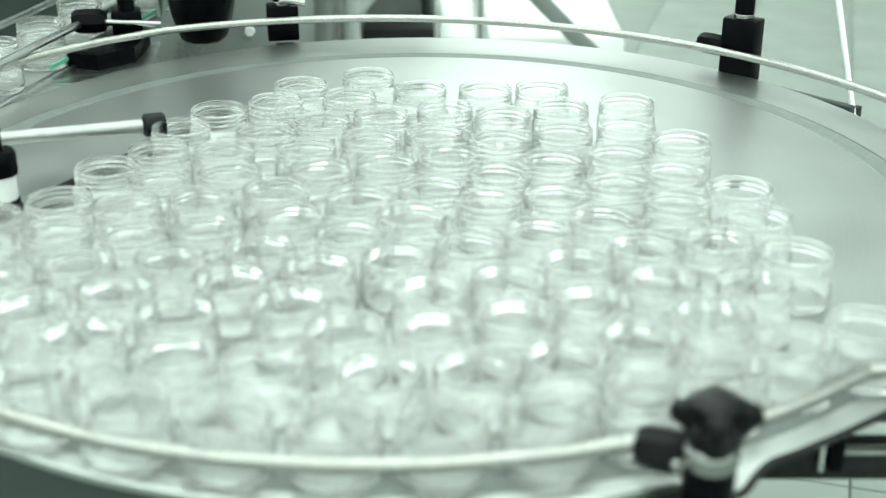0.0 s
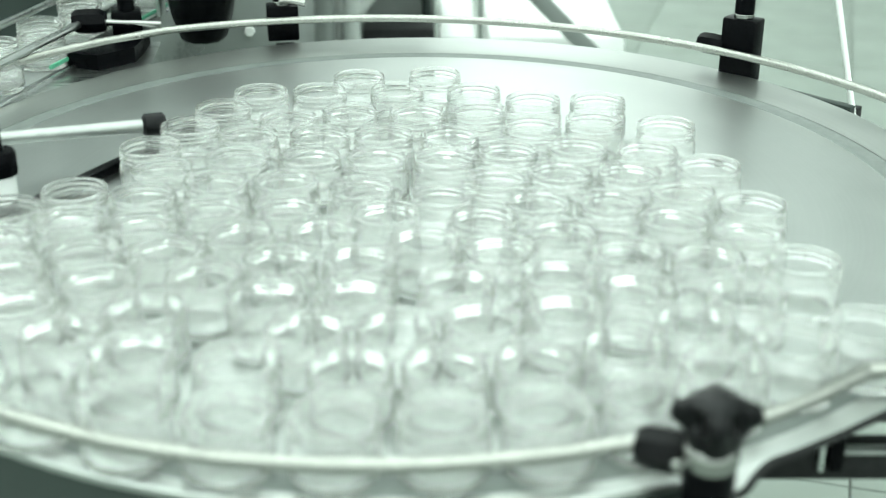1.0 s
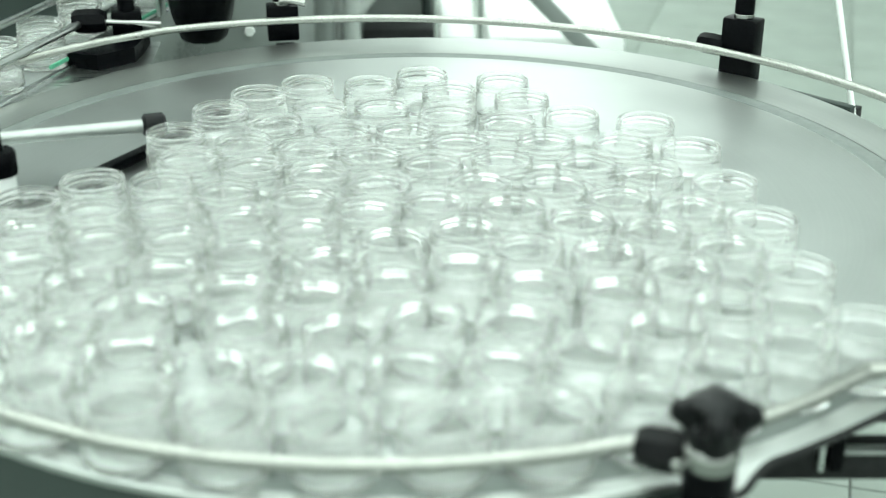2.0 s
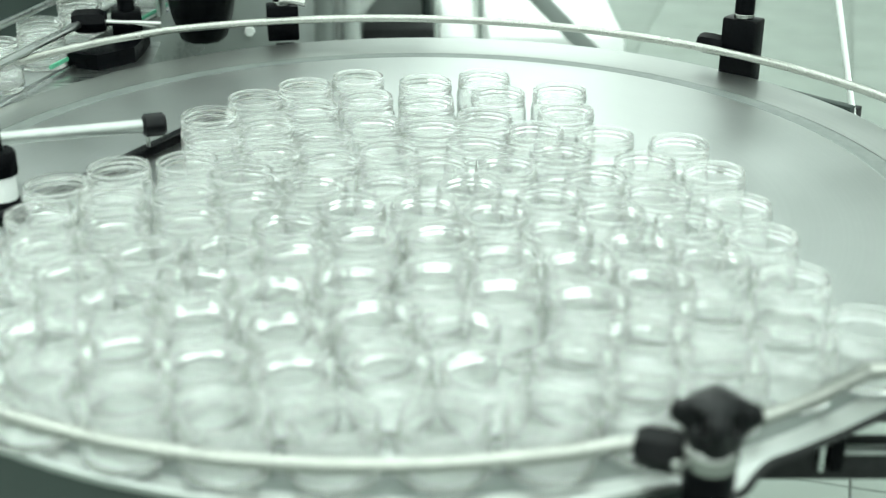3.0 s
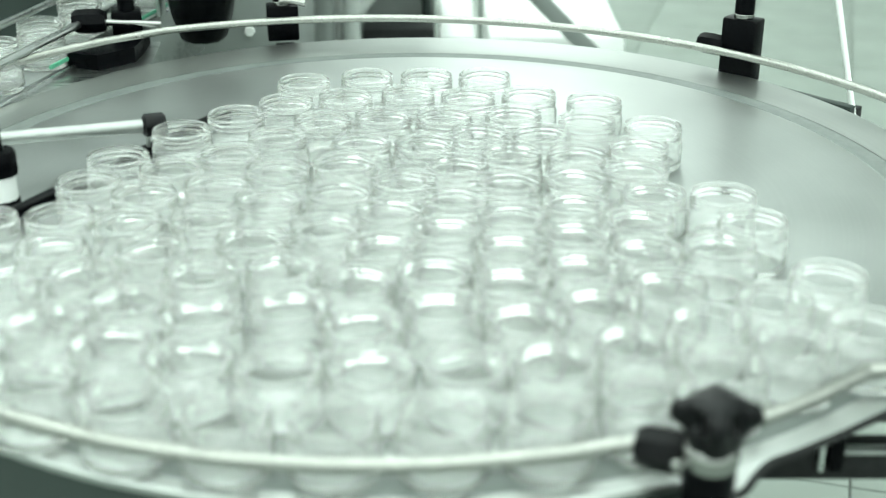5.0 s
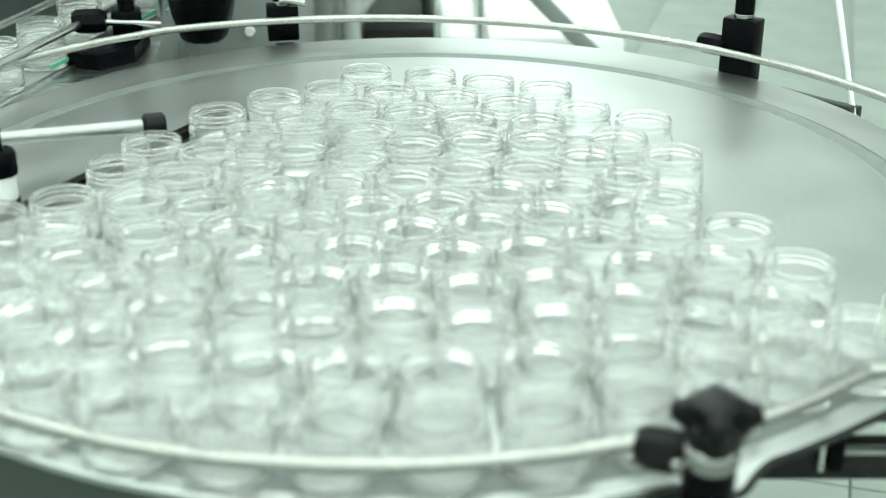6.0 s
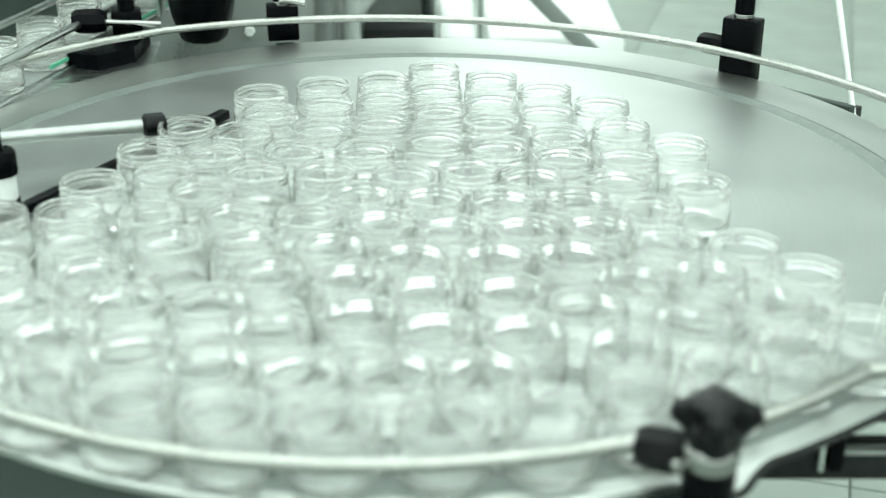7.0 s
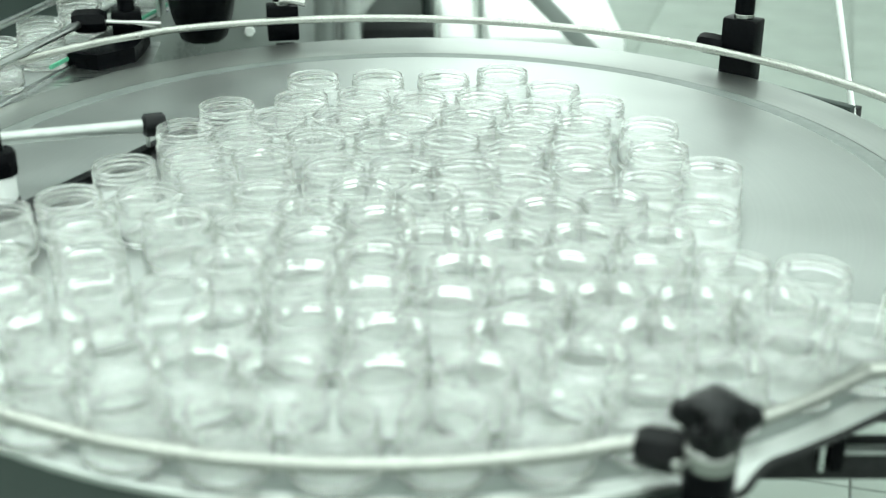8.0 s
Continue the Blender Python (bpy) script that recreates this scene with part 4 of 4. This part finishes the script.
    walk(JARS[46], track((-0.1521, 0.9840), (-0.1664, 0.9907), (-0.1723, 1.0078), (-0.1756, 1.0273), (-0.1780, 1.0483), (-0.1766, 1.0656), (-0.1738, 1.0827), (-0.1690, 1.1000), (-0.1645, 1.1180), (-0.1613, 1.1390), (-0.1582, 1.1618), (-0.1540, 1.1891), (-0.1463, 1.2228), (-0.1374, 1.2547), (-0.1277, 1.2804), (-0.1185, 1.2992), (-0.1089, 1.3147)))
    walk(JARS[47], track((-0.0802, 1.0101), (-0.0949, 1.0118), (-0.1034, 1.0138), (-0.1118, 1.0160), (-0.1196, 1.0200), (-0.1266, 1.0244), (-0.1353, 1.0303), (-0.1430, 1.0405), (-0.1494, 1.0547), (-0.1548, 1.0696), (-0.1577, 1.0840), (-0.1613, 1.0941), (-0.1606, 1.1104), (-0.1700, 1.1302), (-0.1774, 1.1542), (-0.1790, 1.1769), (-0.1779, 1.1989)))
    walk(JARS[48], track((0.1043, 1.0973), (0.0969, 1.0880), (0.0862, 1.0810), (0.0726, 1.0771), (0.0616, 1.0712), (0.0532, 1.0624), (0.0459, 1.0514), (0.0378, 1.0409), (0.0291, 1.0321), (0.0169, 1.0260), (0.0032, 1.0186), (-0.0113, 1.0151), (-0.0278, 1.0235), (-0.0340, 1.0285), (-0.0546, 1.0372), (-0.0564, 1.0438), (-0.0548, 1.0502)))
    walk(JARS[49], track((-0.2654, 1.0089), (-0.2667, 1.0172), (-0.2622, 1.0320), (-0.2554, 1.0488), (-0.2474, 1.0649), (-0.2412, 1.0828), (-0.2363, 1.1005), (-0.2303, 1.1213), (-0.2229, 1.1465), (-0.2159, 1.1743), (-0.2093, 1.2034), (-0.2015, 1.2345), (-0.1955, 1.2667), (-0.1915, 1.3002), (-0.1850, 1.3298), (-0.1724, 1.3537), (-0.1564, 1.3776)))
    walk(JARS[50], track((-0.3307, 1.0169), (-0.3305, 1.0287), (-0.3263, 1.0403), (-0.3202, 1.0529), (-0.3123, 1.0641), (-0.3058, 1.0760), (-0.3001, 1.0883), (-0.2925, 1.1027), (-0.2827, 1.1212), (-0.2719, 1.1415), (-0.2605, 1.1633), (-0.2474, 1.1885), (-0.2335, 1.2139), (-0.2194, 1.2415), (-0.2058, 1.2682), (-0.1918, 1.2917), (-0.1756, 1.3155)))
    walk(JARS[51], track((-0.2953, 0.9518), (-0.3022, 0.9631), (-0.2957, 0.9764), (-0.2934, 0.9928), (-0.2903, 1.0026), (-0.2877, 1.0135), (-0.2843, 1.0253), (-0.2827, 1.0385), (-0.2815, 1.0563), (-0.2783, 1.0768), (-0.2724, 1.0984), (-0.2629, 1.1217), (-0.2486, 1.1498), (-0.2349, 1.1784), (-0.2258, 1.2064), (-0.2168, 1.2317), (-0.2055, 1.2578)))
    walk(JARS[52], track((-0.2215, 0.9584), (-0.2270, 0.9660), (-0.2300, 0.9760), (-0.2286, 0.9898), (-0.2253, 1.0038), (-0.2231, 1.0204), (-0.2205, 1.0374), (-0.2184, 1.0561), (-0.2152, 1.0763), (-0.2128, 1.0990), (-0.2101, 1.1223), (-0.2010, 1.1443), (-0.1850, 1.1706), (-0.1627, 1.1948), (-0.1493, 1.2128), (-0.1402, 1.2323), (-0.1297, 1.2518)))
    walk(JARS[53], track((-0.3530, 0.9230), (-0.3568, 0.9282), (-0.3497, 0.9401), (-0.3412, 0.9488), (-0.3374, 0.9578), (-0.3370, 0.9712), (-0.3352, 0.9850), (-0.3334, 0.9978), (-0.3338, 1.0122), (-0.3349, 1.0295), (-0.3359, 1.0476), (-0.3405, 1.0694), (-0.3437, 1.0883), (-0.3370, 1.1088), (-0.3269, 1.1286), (-0.3174, 1.1482), (-0.3070, 1.1696)))
    walk(JARS[54], track((-0.1680, 0.9215), (-0.1765, 0.9254), (-0.1901, 0.9253), (-0.2064, 0.9289), (-0.2230, 0.9390), (-0.2328, 0.9564), (-0.2454, 0.9733), (-0.2538, 0.9804), (-0.2624, 0.9942), (-0.2683, 1.0127), (-0.2727, 1.0330), (-0.2780, 1.0553), (-0.2788, 1.0905), (-0.2746, 1.1269), (-0.2656, 1.1549), (-0.2566, 1.1794), (-0.2474, 1.2020)))
    walk(JARS[55], track((-0.0999, 0.9455), (-0.1163, 0.9493), (-0.1330, 0.9561), (-0.1530, 0.9658), (-0.1648, 0.9733), (-0.1713, 0.9773), (-0.1818, 0.9852), (-0.1912, 0.9971), (-0.1985, 1.0121), (-0.2045, 1.0277), (-0.2087, 1.0439), (-0.2141, 1.0579), (-0.2155, 1.0757), (-0.2211, 1.0900), (-0.2219, 1.1068), (-0.2212, 1.1254), (-0.2210, 1.1417)))
    walk(JARS[56], track((-0.0371, 0.9618), (-0.0528, 0.9627), (-0.0681, 0.9594), (-0.0802, 0.9593), (-0.0937, 0.9605), (-0.1081, 0.9622), (-0.1201, 0.9653), (-0.1322, 0.9700), (-0.1429, 0.9786), (-0.1527, 0.9883), (-0.1617, 0.9991), (-0.1716, 1.0092), (-0.1792, 1.0221), (-0.1831, 1.0376), (-0.1834, 1.0544), (-0.1800, 1.0764), (-0.1643, 1.1114)))
    walk(JARS[57], track((0.0223, 0.9879), (0.0031, 0.9954), (-0.0154, 0.9973), (-0.0280, 0.9979), (-0.0427, 1.0007), (-0.0565, 1.0015), (-0.0670, 1.0027), (-0.0764, 1.0033), (-0.0850, 1.0081), (-0.0938, 1.0158), (-0.1018, 1.0242), (-0.1099, 1.0297), (-0.1165, 1.0348), (-0.1191, 1.0408), (-0.1187, 1.0482), (-0.1188, 1.0577), (-0.1174, 1.0679)))
    walk(JARS[58], track((0.0412, 1.0815), (0.0377, 1.0611), (0.0348, 1.0413), (0.0291, 1.0288), (0.0187, 1.0220), (0.0074, 1.0133), (-0.0021, 1.0048), (-0.0117, 0.9980), (-0.0221, 0.9920), (-0.0354, 0.9874), (-0.0514, 0.9833), (-0.0661, 0.9821), (-0.0773, 0.9831), (-0.0860, 0.9852), (-0.0948, 0.9875), (-0.1059, 0.9951), (-0.1118, 1.0041)))
    walk(JARS[59], track((0.1641, 1.1295), (0.1601, 1.1032), (0.1512, 1.0801), (0.1348, 1.0583), (0.1201, 1.0395), (0.1085, 1.0250), (0.0977, 1.0124), (0.0873, 0.9990), (0.0765, 0.9876), (0.0673, 0.9852), (0.0564, 0.9824), (0.0400, 0.9734), (0.0098, 0.9718), (-0.0043, 0.9701), (-0.0251, 0.9647), (-0.0481, 0.9679), (-0.0590, 0.9681)))
    walk(JARS[60], track((0.2115, 1.0832), (0.2074, 1.0584), (0.2021, 1.0396), (0.1929, 1.0292), (0.1821, 1.0188), (0.1726, 1.0035), (0.1632, 0.9875), (0.1516, 0.9723), (0.1391, 0.9586), (0.1284, 0.9498), (0.1122, 0.9436), (0.0967, 0.9335), (0.0888, 0.9189), (0.0760, 0.9102), (0.0520, 0.9005), (0.0441, 0.9016), (0.0049, 0.8849)))
    walk(JARS[61], track((-0.4372, 0.9415), (-0.4299, 0.9450), (-0.4177, 0.9487), (-0.4058, 0.9559), (-0.4012, 0.9698), (-0.4007, 0.9836), (-0.3994, 0.9951), (-0.3980, 1.0064), (-0.4004, 1.0190), (-0.4016, 1.0309), (-0.4002, 1.0378), (-0.3987, 1.0406), (-0.3947, 1.0481), (-0.3941, 1.0493), (-0.3947, 1.0483), (-0.3942, 1.0491), (-0.3927, 1.0519)))
    walk(JARS[62], track((-0.2539, 0.9021), (-0.2627, 0.9117), (-0.2704, 0.9166), (-0.2772, 0.9158), (-0.2848, 0.9196), (-0.2900, 0.9263), (-0.2961, 0.9331), (-0.3043, 0.9397), (-0.3112, 0.9513), (-0.3189, 0.9665), (-0.3260, 0.9834), (-0.3315, 1.0008), (-0.3346, 1.0222), (-0.3294, 1.0431), (-0.3306, 1.0595), (-0.3342, 1.0741), (-0.3389, 1.0888)))
    walk(JARS[63], track((-0.1161, 0.8826), (-0.1258, 0.8850), (-0.1350, 0.8914), (-0.1484, 0.8999), (-0.1658, 0.9084), (-0.1842, 0.9136), (-0.1956, 0.9218), (-0.2062, 0.9340), (-0.2185, 0.9464), (-0.2308, 0.9596), (-0.2395, 0.9771), (-0.2474, 0.9969), (-0.2518, 1.0165), (-0.2548, 1.0336), (-0.2577, 1.0524), (-0.2611, 1.0742), (-0.2679, 1.0967)))
    walk(JARS[64], track((-0.0094, 0.9033), (-0.0366, 0.9002), (-0.0693, 0.8947), (-0.0836, 0.8945), (-0.1020, 0.8962), (-0.1210, 0.8987), (-0.1339, 0.9018), (-0.1473, 0.9067), (-0.1610, 0.9162), (-0.1769, 0.9234), (-0.1925, 0.9322), (-0.2048, 0.9479), (-0.2169, 0.9618), (-0.2277, 0.9745), (-0.2292, 0.9940), (-0.2312, 1.0176), (-0.2326, 1.0433)))
    walk(JARS[65], track((0.0522, 0.9237), (0.0335, 0.9196), (0.0105, 0.9160), (-0.0178, 0.9156), (-0.0412, 0.9186), (-0.0587, 0.9201), (-0.0720, 0.9216), (-0.0852, 0.9253), (-0.0977, 0.9309), (-0.1133, 0.9367), (-0.1285, 0.9432), (-0.1400, 0.9525), (-0.1527, 0.9636), (-0.1627, 0.9758), (-0.1642, 0.9923), (-0.1674, 1.0125), (-0.1698, 1.0311)))
    walk(JARS[66], track((0.0814, 1.0147), (0.0679, 0.9969), (0.0463, 0.9774), (0.0283, 0.9614), (0.0173, 0.9467), (0.0044, 0.9358), (-0.0077, 0.9296), (-0.0204, 0.9228), (-0.0343, 0.9169), (-0.0519, 0.9153), (-0.0687, 0.9179), (-0.0835, 0.9203), (-0.1023, 0.9242), (-0.1182, 0.9285), (-0.1382, 0.9332), (-0.1574, 0.9433), (-0.1744, 0.9582)))
    walk(JARS[67], track((0.1399, 1.0429), (0.1243, 1.0291), (0.1019, 1.0110), (0.0843, 0.9946), (0.0709, 0.9834), (0.0581, 0.9725), (0.0478, 0.9633), (0.0363, 0.9543), (0.0238, 0.9460), (0.0084, 0.9395), (-0.0070, 0.9367), (-0.0209, 0.9357), (-0.0386, 0.9300), (-0.0534, 0.9290), (-0.0748, 0.9245), (-0.0960, 0.9255), (-0.1144, 0.9359)))
    walk(JARS[68], track((0.1671, 0.9839), (0.1588, 0.9740), (0.1526, 0.9704), (0.1459, 0.9739), (0.1354, 0.9717), (0.1231, 0.9614), (0.1111, 0.9488), (0.0983, 0.9351), (0.0846, 0.9231), (0.0704, 0.9206), (0.0539, 0.9173), (0.0374, 0.9093), (0.0247, 0.9081), (0.0110, 0.9078), (-0.0119, 0.9021), (-0.0256, 0.9025), (-0.0559, 0.9043)))
    walk(JARS[69], track((0.2750, 1.0436), (0.2669, 1.0229), (0.2598, 1.0098), (0.2494, 0.9971), (0.2383, 0.9861), (0.2299, 0.9725), (0.2200, 0.9560), (0.2104, 0.9404), (0.2014, 0.9263), (0.1938, 0.9160), (0.1773, 0.9111), (0.1553, 0.8993), (0.1456, 0.8895), (0.1312, 0.8777), (0.1099, 0.8734), (0.1058, 0.8664), (0.0663, 0.9004)))
    walk(JARS[70], track((0.2733, 1.1097), (0.2754, 1.0875), (0.2768, 1.0725), (0.2785, 1.0552), (0.2785, 1.0371), (0.2752, 1.0192), (0.2695, 1.0001), (0.2640, 0.9793), (0.2623, 0.9600), (0.2688, 0.9494), (0.3059, 0.9261), (0.3423, 0.9041), (0.3673, 0.8842), (0.3673, 0.8841), (0.3673, 0.8841), (0.3673, 0.8841), (0.3673, 0.8841)))
    walk(JARS[71], track((-0.3118, 0.8729), (-0.3172, 0.8767), (-0.3244, 0.8806), (-0.3340, 0.8843), (-0.3401, 0.8858), (-0.3403, 0.8857), (-0.3402, 0.8857), (-0.3401, 0.8857), (-0.3402, 0.8897), (-0.3407, 0.8939), (-0.3413, 0.8975), (-0.3430, 0.9045), (-0.3478, 0.9158), (-0.3559, 0.9284), (-0.3606, 0.9379), (-0.3640, 0.9456), (-0.3674, 0.9534)))
    walk(JARS[72], track((-0.2005, 0.8657), (-0.2121, 0.8712), (-0.2247, 0.8706), (-0.2318, 0.8694), (-0.2343, 0.8746), (-0.2417, 0.8812), (-0.2503, 0.8871), (-0.2577, 0.8945), (-0.2672, 0.9034), (-0.2793, 0.9151), (-0.2862, 0.9320), (-0.2943, 0.9476), (-0.3030, 0.9655), (-0.3088, 0.9815), (-0.3114, 0.9975), (-0.3120, 1.0130), (-0.3117, 1.0298)))
    walk(JARS[73], track((-0.0718, 0.8352), (-0.0847, 0.8348), (-0.0998, 0.8373), (-0.1206, 0.8411), (-0.1443, 0.8472), (-0.1656, 0.8515), (-0.1826, 0.8572), (-0.1972, 0.8653), (-0.2097, 0.8732), (-0.2249, 0.8797), (-0.2397, 0.8868), (-0.2494, 0.9007), (-0.2621, 0.9152), (-0.2748, 0.9262), (-0.2828, 0.9391), (-0.2877, 0.9527), (-0.2914, 0.9687)))
    walk(JARS[74], track((-0.0070, 0.8386), (-0.0198, 0.8378), (-0.0340, 0.8404), (-0.0534, 0.8371), (-0.0731, 0.8380), (-0.0924, 0.8407), (-0.1132, 0.8403), (-0.1308, 0.8438), (-0.1472, 0.8528), (-0.1635, 0.8589), (-0.1800, 0.8617), (-0.1951, 0.8651), (-0.2106, 0.8763), (-0.2266, 0.8829), (-0.2430, 0.8877), (-0.2573, 0.8954), (-0.2724, 0.9077)))
    walk(JARS[75], track((0.0549, 0.8588), (0.0428, 0.8552), (0.0294, 0.8536), (0.0086, 0.8562), (-0.0121, 0.8605), (-0.0309, 0.8614), (-0.0512, 0.8600), (-0.0683, 0.8617), (-0.0837, 0.8664), (-0.0998, 0.8715), (-0.1163, 0.8738), (-0.1314, 0.8765), (-0.1466, 0.8780), (-0.1618, 0.8805), (-0.1782, 0.8826), (-0.1928, 0.8891), (-0.2085, 0.9041)))
    walk(JARS[76], track((0.1148, 0.8842), (0.1046, 0.8752), (0.0926, 0.8676), (0.0734, 0.8603), (0.0525, 0.8530), (0.0326, 0.8477), (0.0115, 0.8430), (-0.0071, 0.8398), (-0.0242, 0.8403), (-0.0410, 0.8442), (-0.0584, 0.8446), (-0.0763, 0.8425), (-0.0935, 0.8419), (-0.1094, 0.8424), (-0.1265, 0.8431), (-0.1413, 0.8494), (-0.1652, 0.8571)))
    walk(JARS[77], track((0.1086, 0.9557), (0.1015, 0.9413), (0.0931, 0.9325), (0.0819, 0.9247), (0.0737, 0.9144), (0.0619, 0.9056), (0.0482, 0.8966), (0.0350, 0.8892), (0.0264, 0.8811), (0.0161, 0.8750), (0.0004, 0.8719), (-0.0184, 0.8709), (-0.0343, 0.8662), (-0.0487, 0.8645), (-0.0642, 0.8614), (-0.0776, 0.8621), (-0.1014, 0.8595)))
    walk(JARS[78], track((0.1724, 0.9188), (0.1610, 0.9090), (0.1521, 0.9054), (0.1439, 0.9051), (0.1375, 0.9024), (0.1260, 0.8951), (0.1119, 0.8840), (0.0970, 0.8702), (0.0872, 0.8582), (0.0784, 0.8564), (0.0627, 0.8539), (0.0399, 0.8446), (0.0254, 0.8433), (0.0116, 0.8431), (-0.0043, 0.8386), (-0.0173, 0.8377), (-0.0406, 0.8405)))
    walk(JARS[79], track((0.2309, 0.9959), (0.2238, 0.9743), (0.2169, 0.9604), (0.2059, 0.9489), (0.1923, 0.9401), (0.1809, 0.9298), (0.1678, 0.9172), (0.1558, 0.9052), (0.1444, 0.8928), (0.1365, 0.8853), (0.1212, 0.8803), (0.0989, 0.8692), (0.0883, 0.8550), (0.0755, 0.8462), (0.0596, 0.8342), (0.0488, 0.8381), (0.0491, 0.8389)))
    walk(JARS[80], track((-0.2615, 0.8317), (-0.2686, 0.8336), (-0.2788, 0.8347), (-0.2867, 0.8348), (-0.2857, 0.8349), (-0.2872, 0.8348), (-0.2883, 0.8346), (-0.2891, 0.8377), (-0.2906, 0.8429), (-0.2924, 0.8479), (-0.2946, 0.8523), (-0.2979, 0.8578), (-0.3051, 0.8667), (-0.3168, 0.8766), (-0.3236, 0.8845), (-0.3290, 0.8909), (-0.3354, 0.8964)))
    walk(JARS[81], track((-0.1890, 0.8023), (-0.2094, 0.8066), (-0.2205, 0.8060), (-0.2266, 0.8050), (-0.2253, 0.8084), (-0.2262, 0.8095), (-0.2278, 0.8090), (-0.2307, 0.8096), (-0.2332, 0.8127), (-0.2360, 0.8157), (-0.2390, 0.8187), (-0.2436, 0.8222), (-0.2531, 0.8279), (-0.2684, 0.8334), (-0.2817, 0.8350), (-0.2901, 0.8396), (-0.2929, 0.8470)))
    walk(JARS[82], track((-0.1253, 0.7878), (-0.1324, 0.7893), (-0.1444, 0.7900), (-0.1580, 0.7880), (-0.1643, 0.7858), (-0.1653, 0.7868), (-0.1658, 0.7896), (-0.1687, 0.7907), (-0.1716, 0.7927), (-0.1746, 0.7950), (-0.1775, 0.7969), (-0.1825, 0.7999), (-0.1927, 0.8041), (-0.2092, 0.8069), (-0.2227, 0.8087), (-0.2326, 0.8113), (-0.2366, 0.8162)))
    walk(JARS[83], track((-0.0420, 0.7776), (-0.0495, 0.7804), (-0.0643, 0.7834), (-0.0880, 0.7822), (-0.0987, 0.7783), (-0.1013, 0.7766), (-0.1022, 0.7764), (-0.1051, 0.7784), (-0.1080, 0.7804), (-0.1111, 0.7821), (-0.1139, 0.7836), (-0.1191, 0.7859), (-0.1296, 0.7888), (-0.1467, 0.7895), (-0.1625, 0.7871), (-0.1717, 0.7917), (-0.1745, 0.7938)))
    walk(JARS[84], track((0.0229, 0.7811), (0.0154, 0.7834), (0.0011, 0.7855), (-0.0127, 0.7859), (-0.0242, 0.7863), (-0.0314, 0.7865), (-0.0362, 0.7861), (-0.0405, 0.7841), (-0.0433, 0.7782), (-0.0464, 0.7795), (-0.0491, 0.7805), (-0.0533, 0.7819), (-0.0648, 0.7839), (-0.0820, 0.7836), (-0.0990, 0.7793), (-0.1089, 0.7798), (-0.1115, 0.7827)))
    walk(JARS[85], track((0.0859, 0.7969), (0.0791, 0.7957), (0.0656, 0.7939), (0.0521, 0.7915), (0.0408, 0.7871), (0.0335, 0.7827), (0.0286, 0.7803), (0.0243, 0.7808), (0.0214, 0.7819), (0.0181, 0.7829), (0.0158, 0.7837), (0.0116, 0.7848), (-0.0008, 0.7850), (-0.0170, 0.7832), (-0.0350, 0.7791), (-0.0449, 0.7784), (-0.0416, 0.7768)))
    walk(JARS[86], track((0.1439, 0.8261), (0.1393, 0.8200), (0.1295, 0.8143), (0.1157, 0.8110), (0.1047, 0.8058), (0.0977, 0.8010), (0.0917, 0.7959), (0.0882, 0.7919), (0.0854, 0.7921), (0.0821, 0.7921), (0.0801, 0.7923), (0.0788, 0.7929), (0.0691, 0.7939), (0.0472, 0.7888), (0.0289, 0.7781), (0.0189, 0.7821), (0.0221, 0.7810)))
    walk(JARS[87], track((0.2021, 0.8609), (0.1959, 0.8542), (0.1865, 0.8503), (0.1741, 0.8475), (0.1633, 0.8427), (0.1543, 0.8366), (0.1472, 0.8297), (0.1437, 0.8254), (0.1421, 0.8236), (0.1400, 0.8204), (0.1391, 0.8183), (0.1386, 0.8177), (0.1375, 0.8140), (0.1333, 0.8138), (0.1328, 0.8138), (0.1022, 0.8030), (0.1015, 0.8026)))
    walk(JARS[88], track((0.2447, 0.9137), (0.2391, 0.9045), (0.2331, 0.8957), (0.2257, 0.8870), (0.2181, 0.8789), (0.2112, 0.8712), (0.2042, 0.8634), (0.2000, 0.8578), (0.1985, 0.8558), (0.1964, 0.8515), (0.1959, 0.8500), (0.1959, 0.8500), (0.1959, 0.8500), (0.1914, 0.8509), (0.1850, 0.8508), (0.1652, 0.8426), (0.1555, 0.8364)))
    walk(JARS[89], track((0.2902, 0.9694), (0.2914, 0.9607), (0.2922, 0.9534), (0.2900, 0.9464), (0.2841, 0.9400), (0.2799, 0.9309), (0.2755, 0.9221), (0.2711, 0.9110), (0.2666, 0.8951), (0.2602, 0.8850), (0.2530, 0.8855), (0.2507, 0.8855), (0.2499, 0.8856), (0.2534, 0.8850), (0.2521, 0.8850), (0.2515, 0.8849), (0.2552, 0.8848)))


motions()
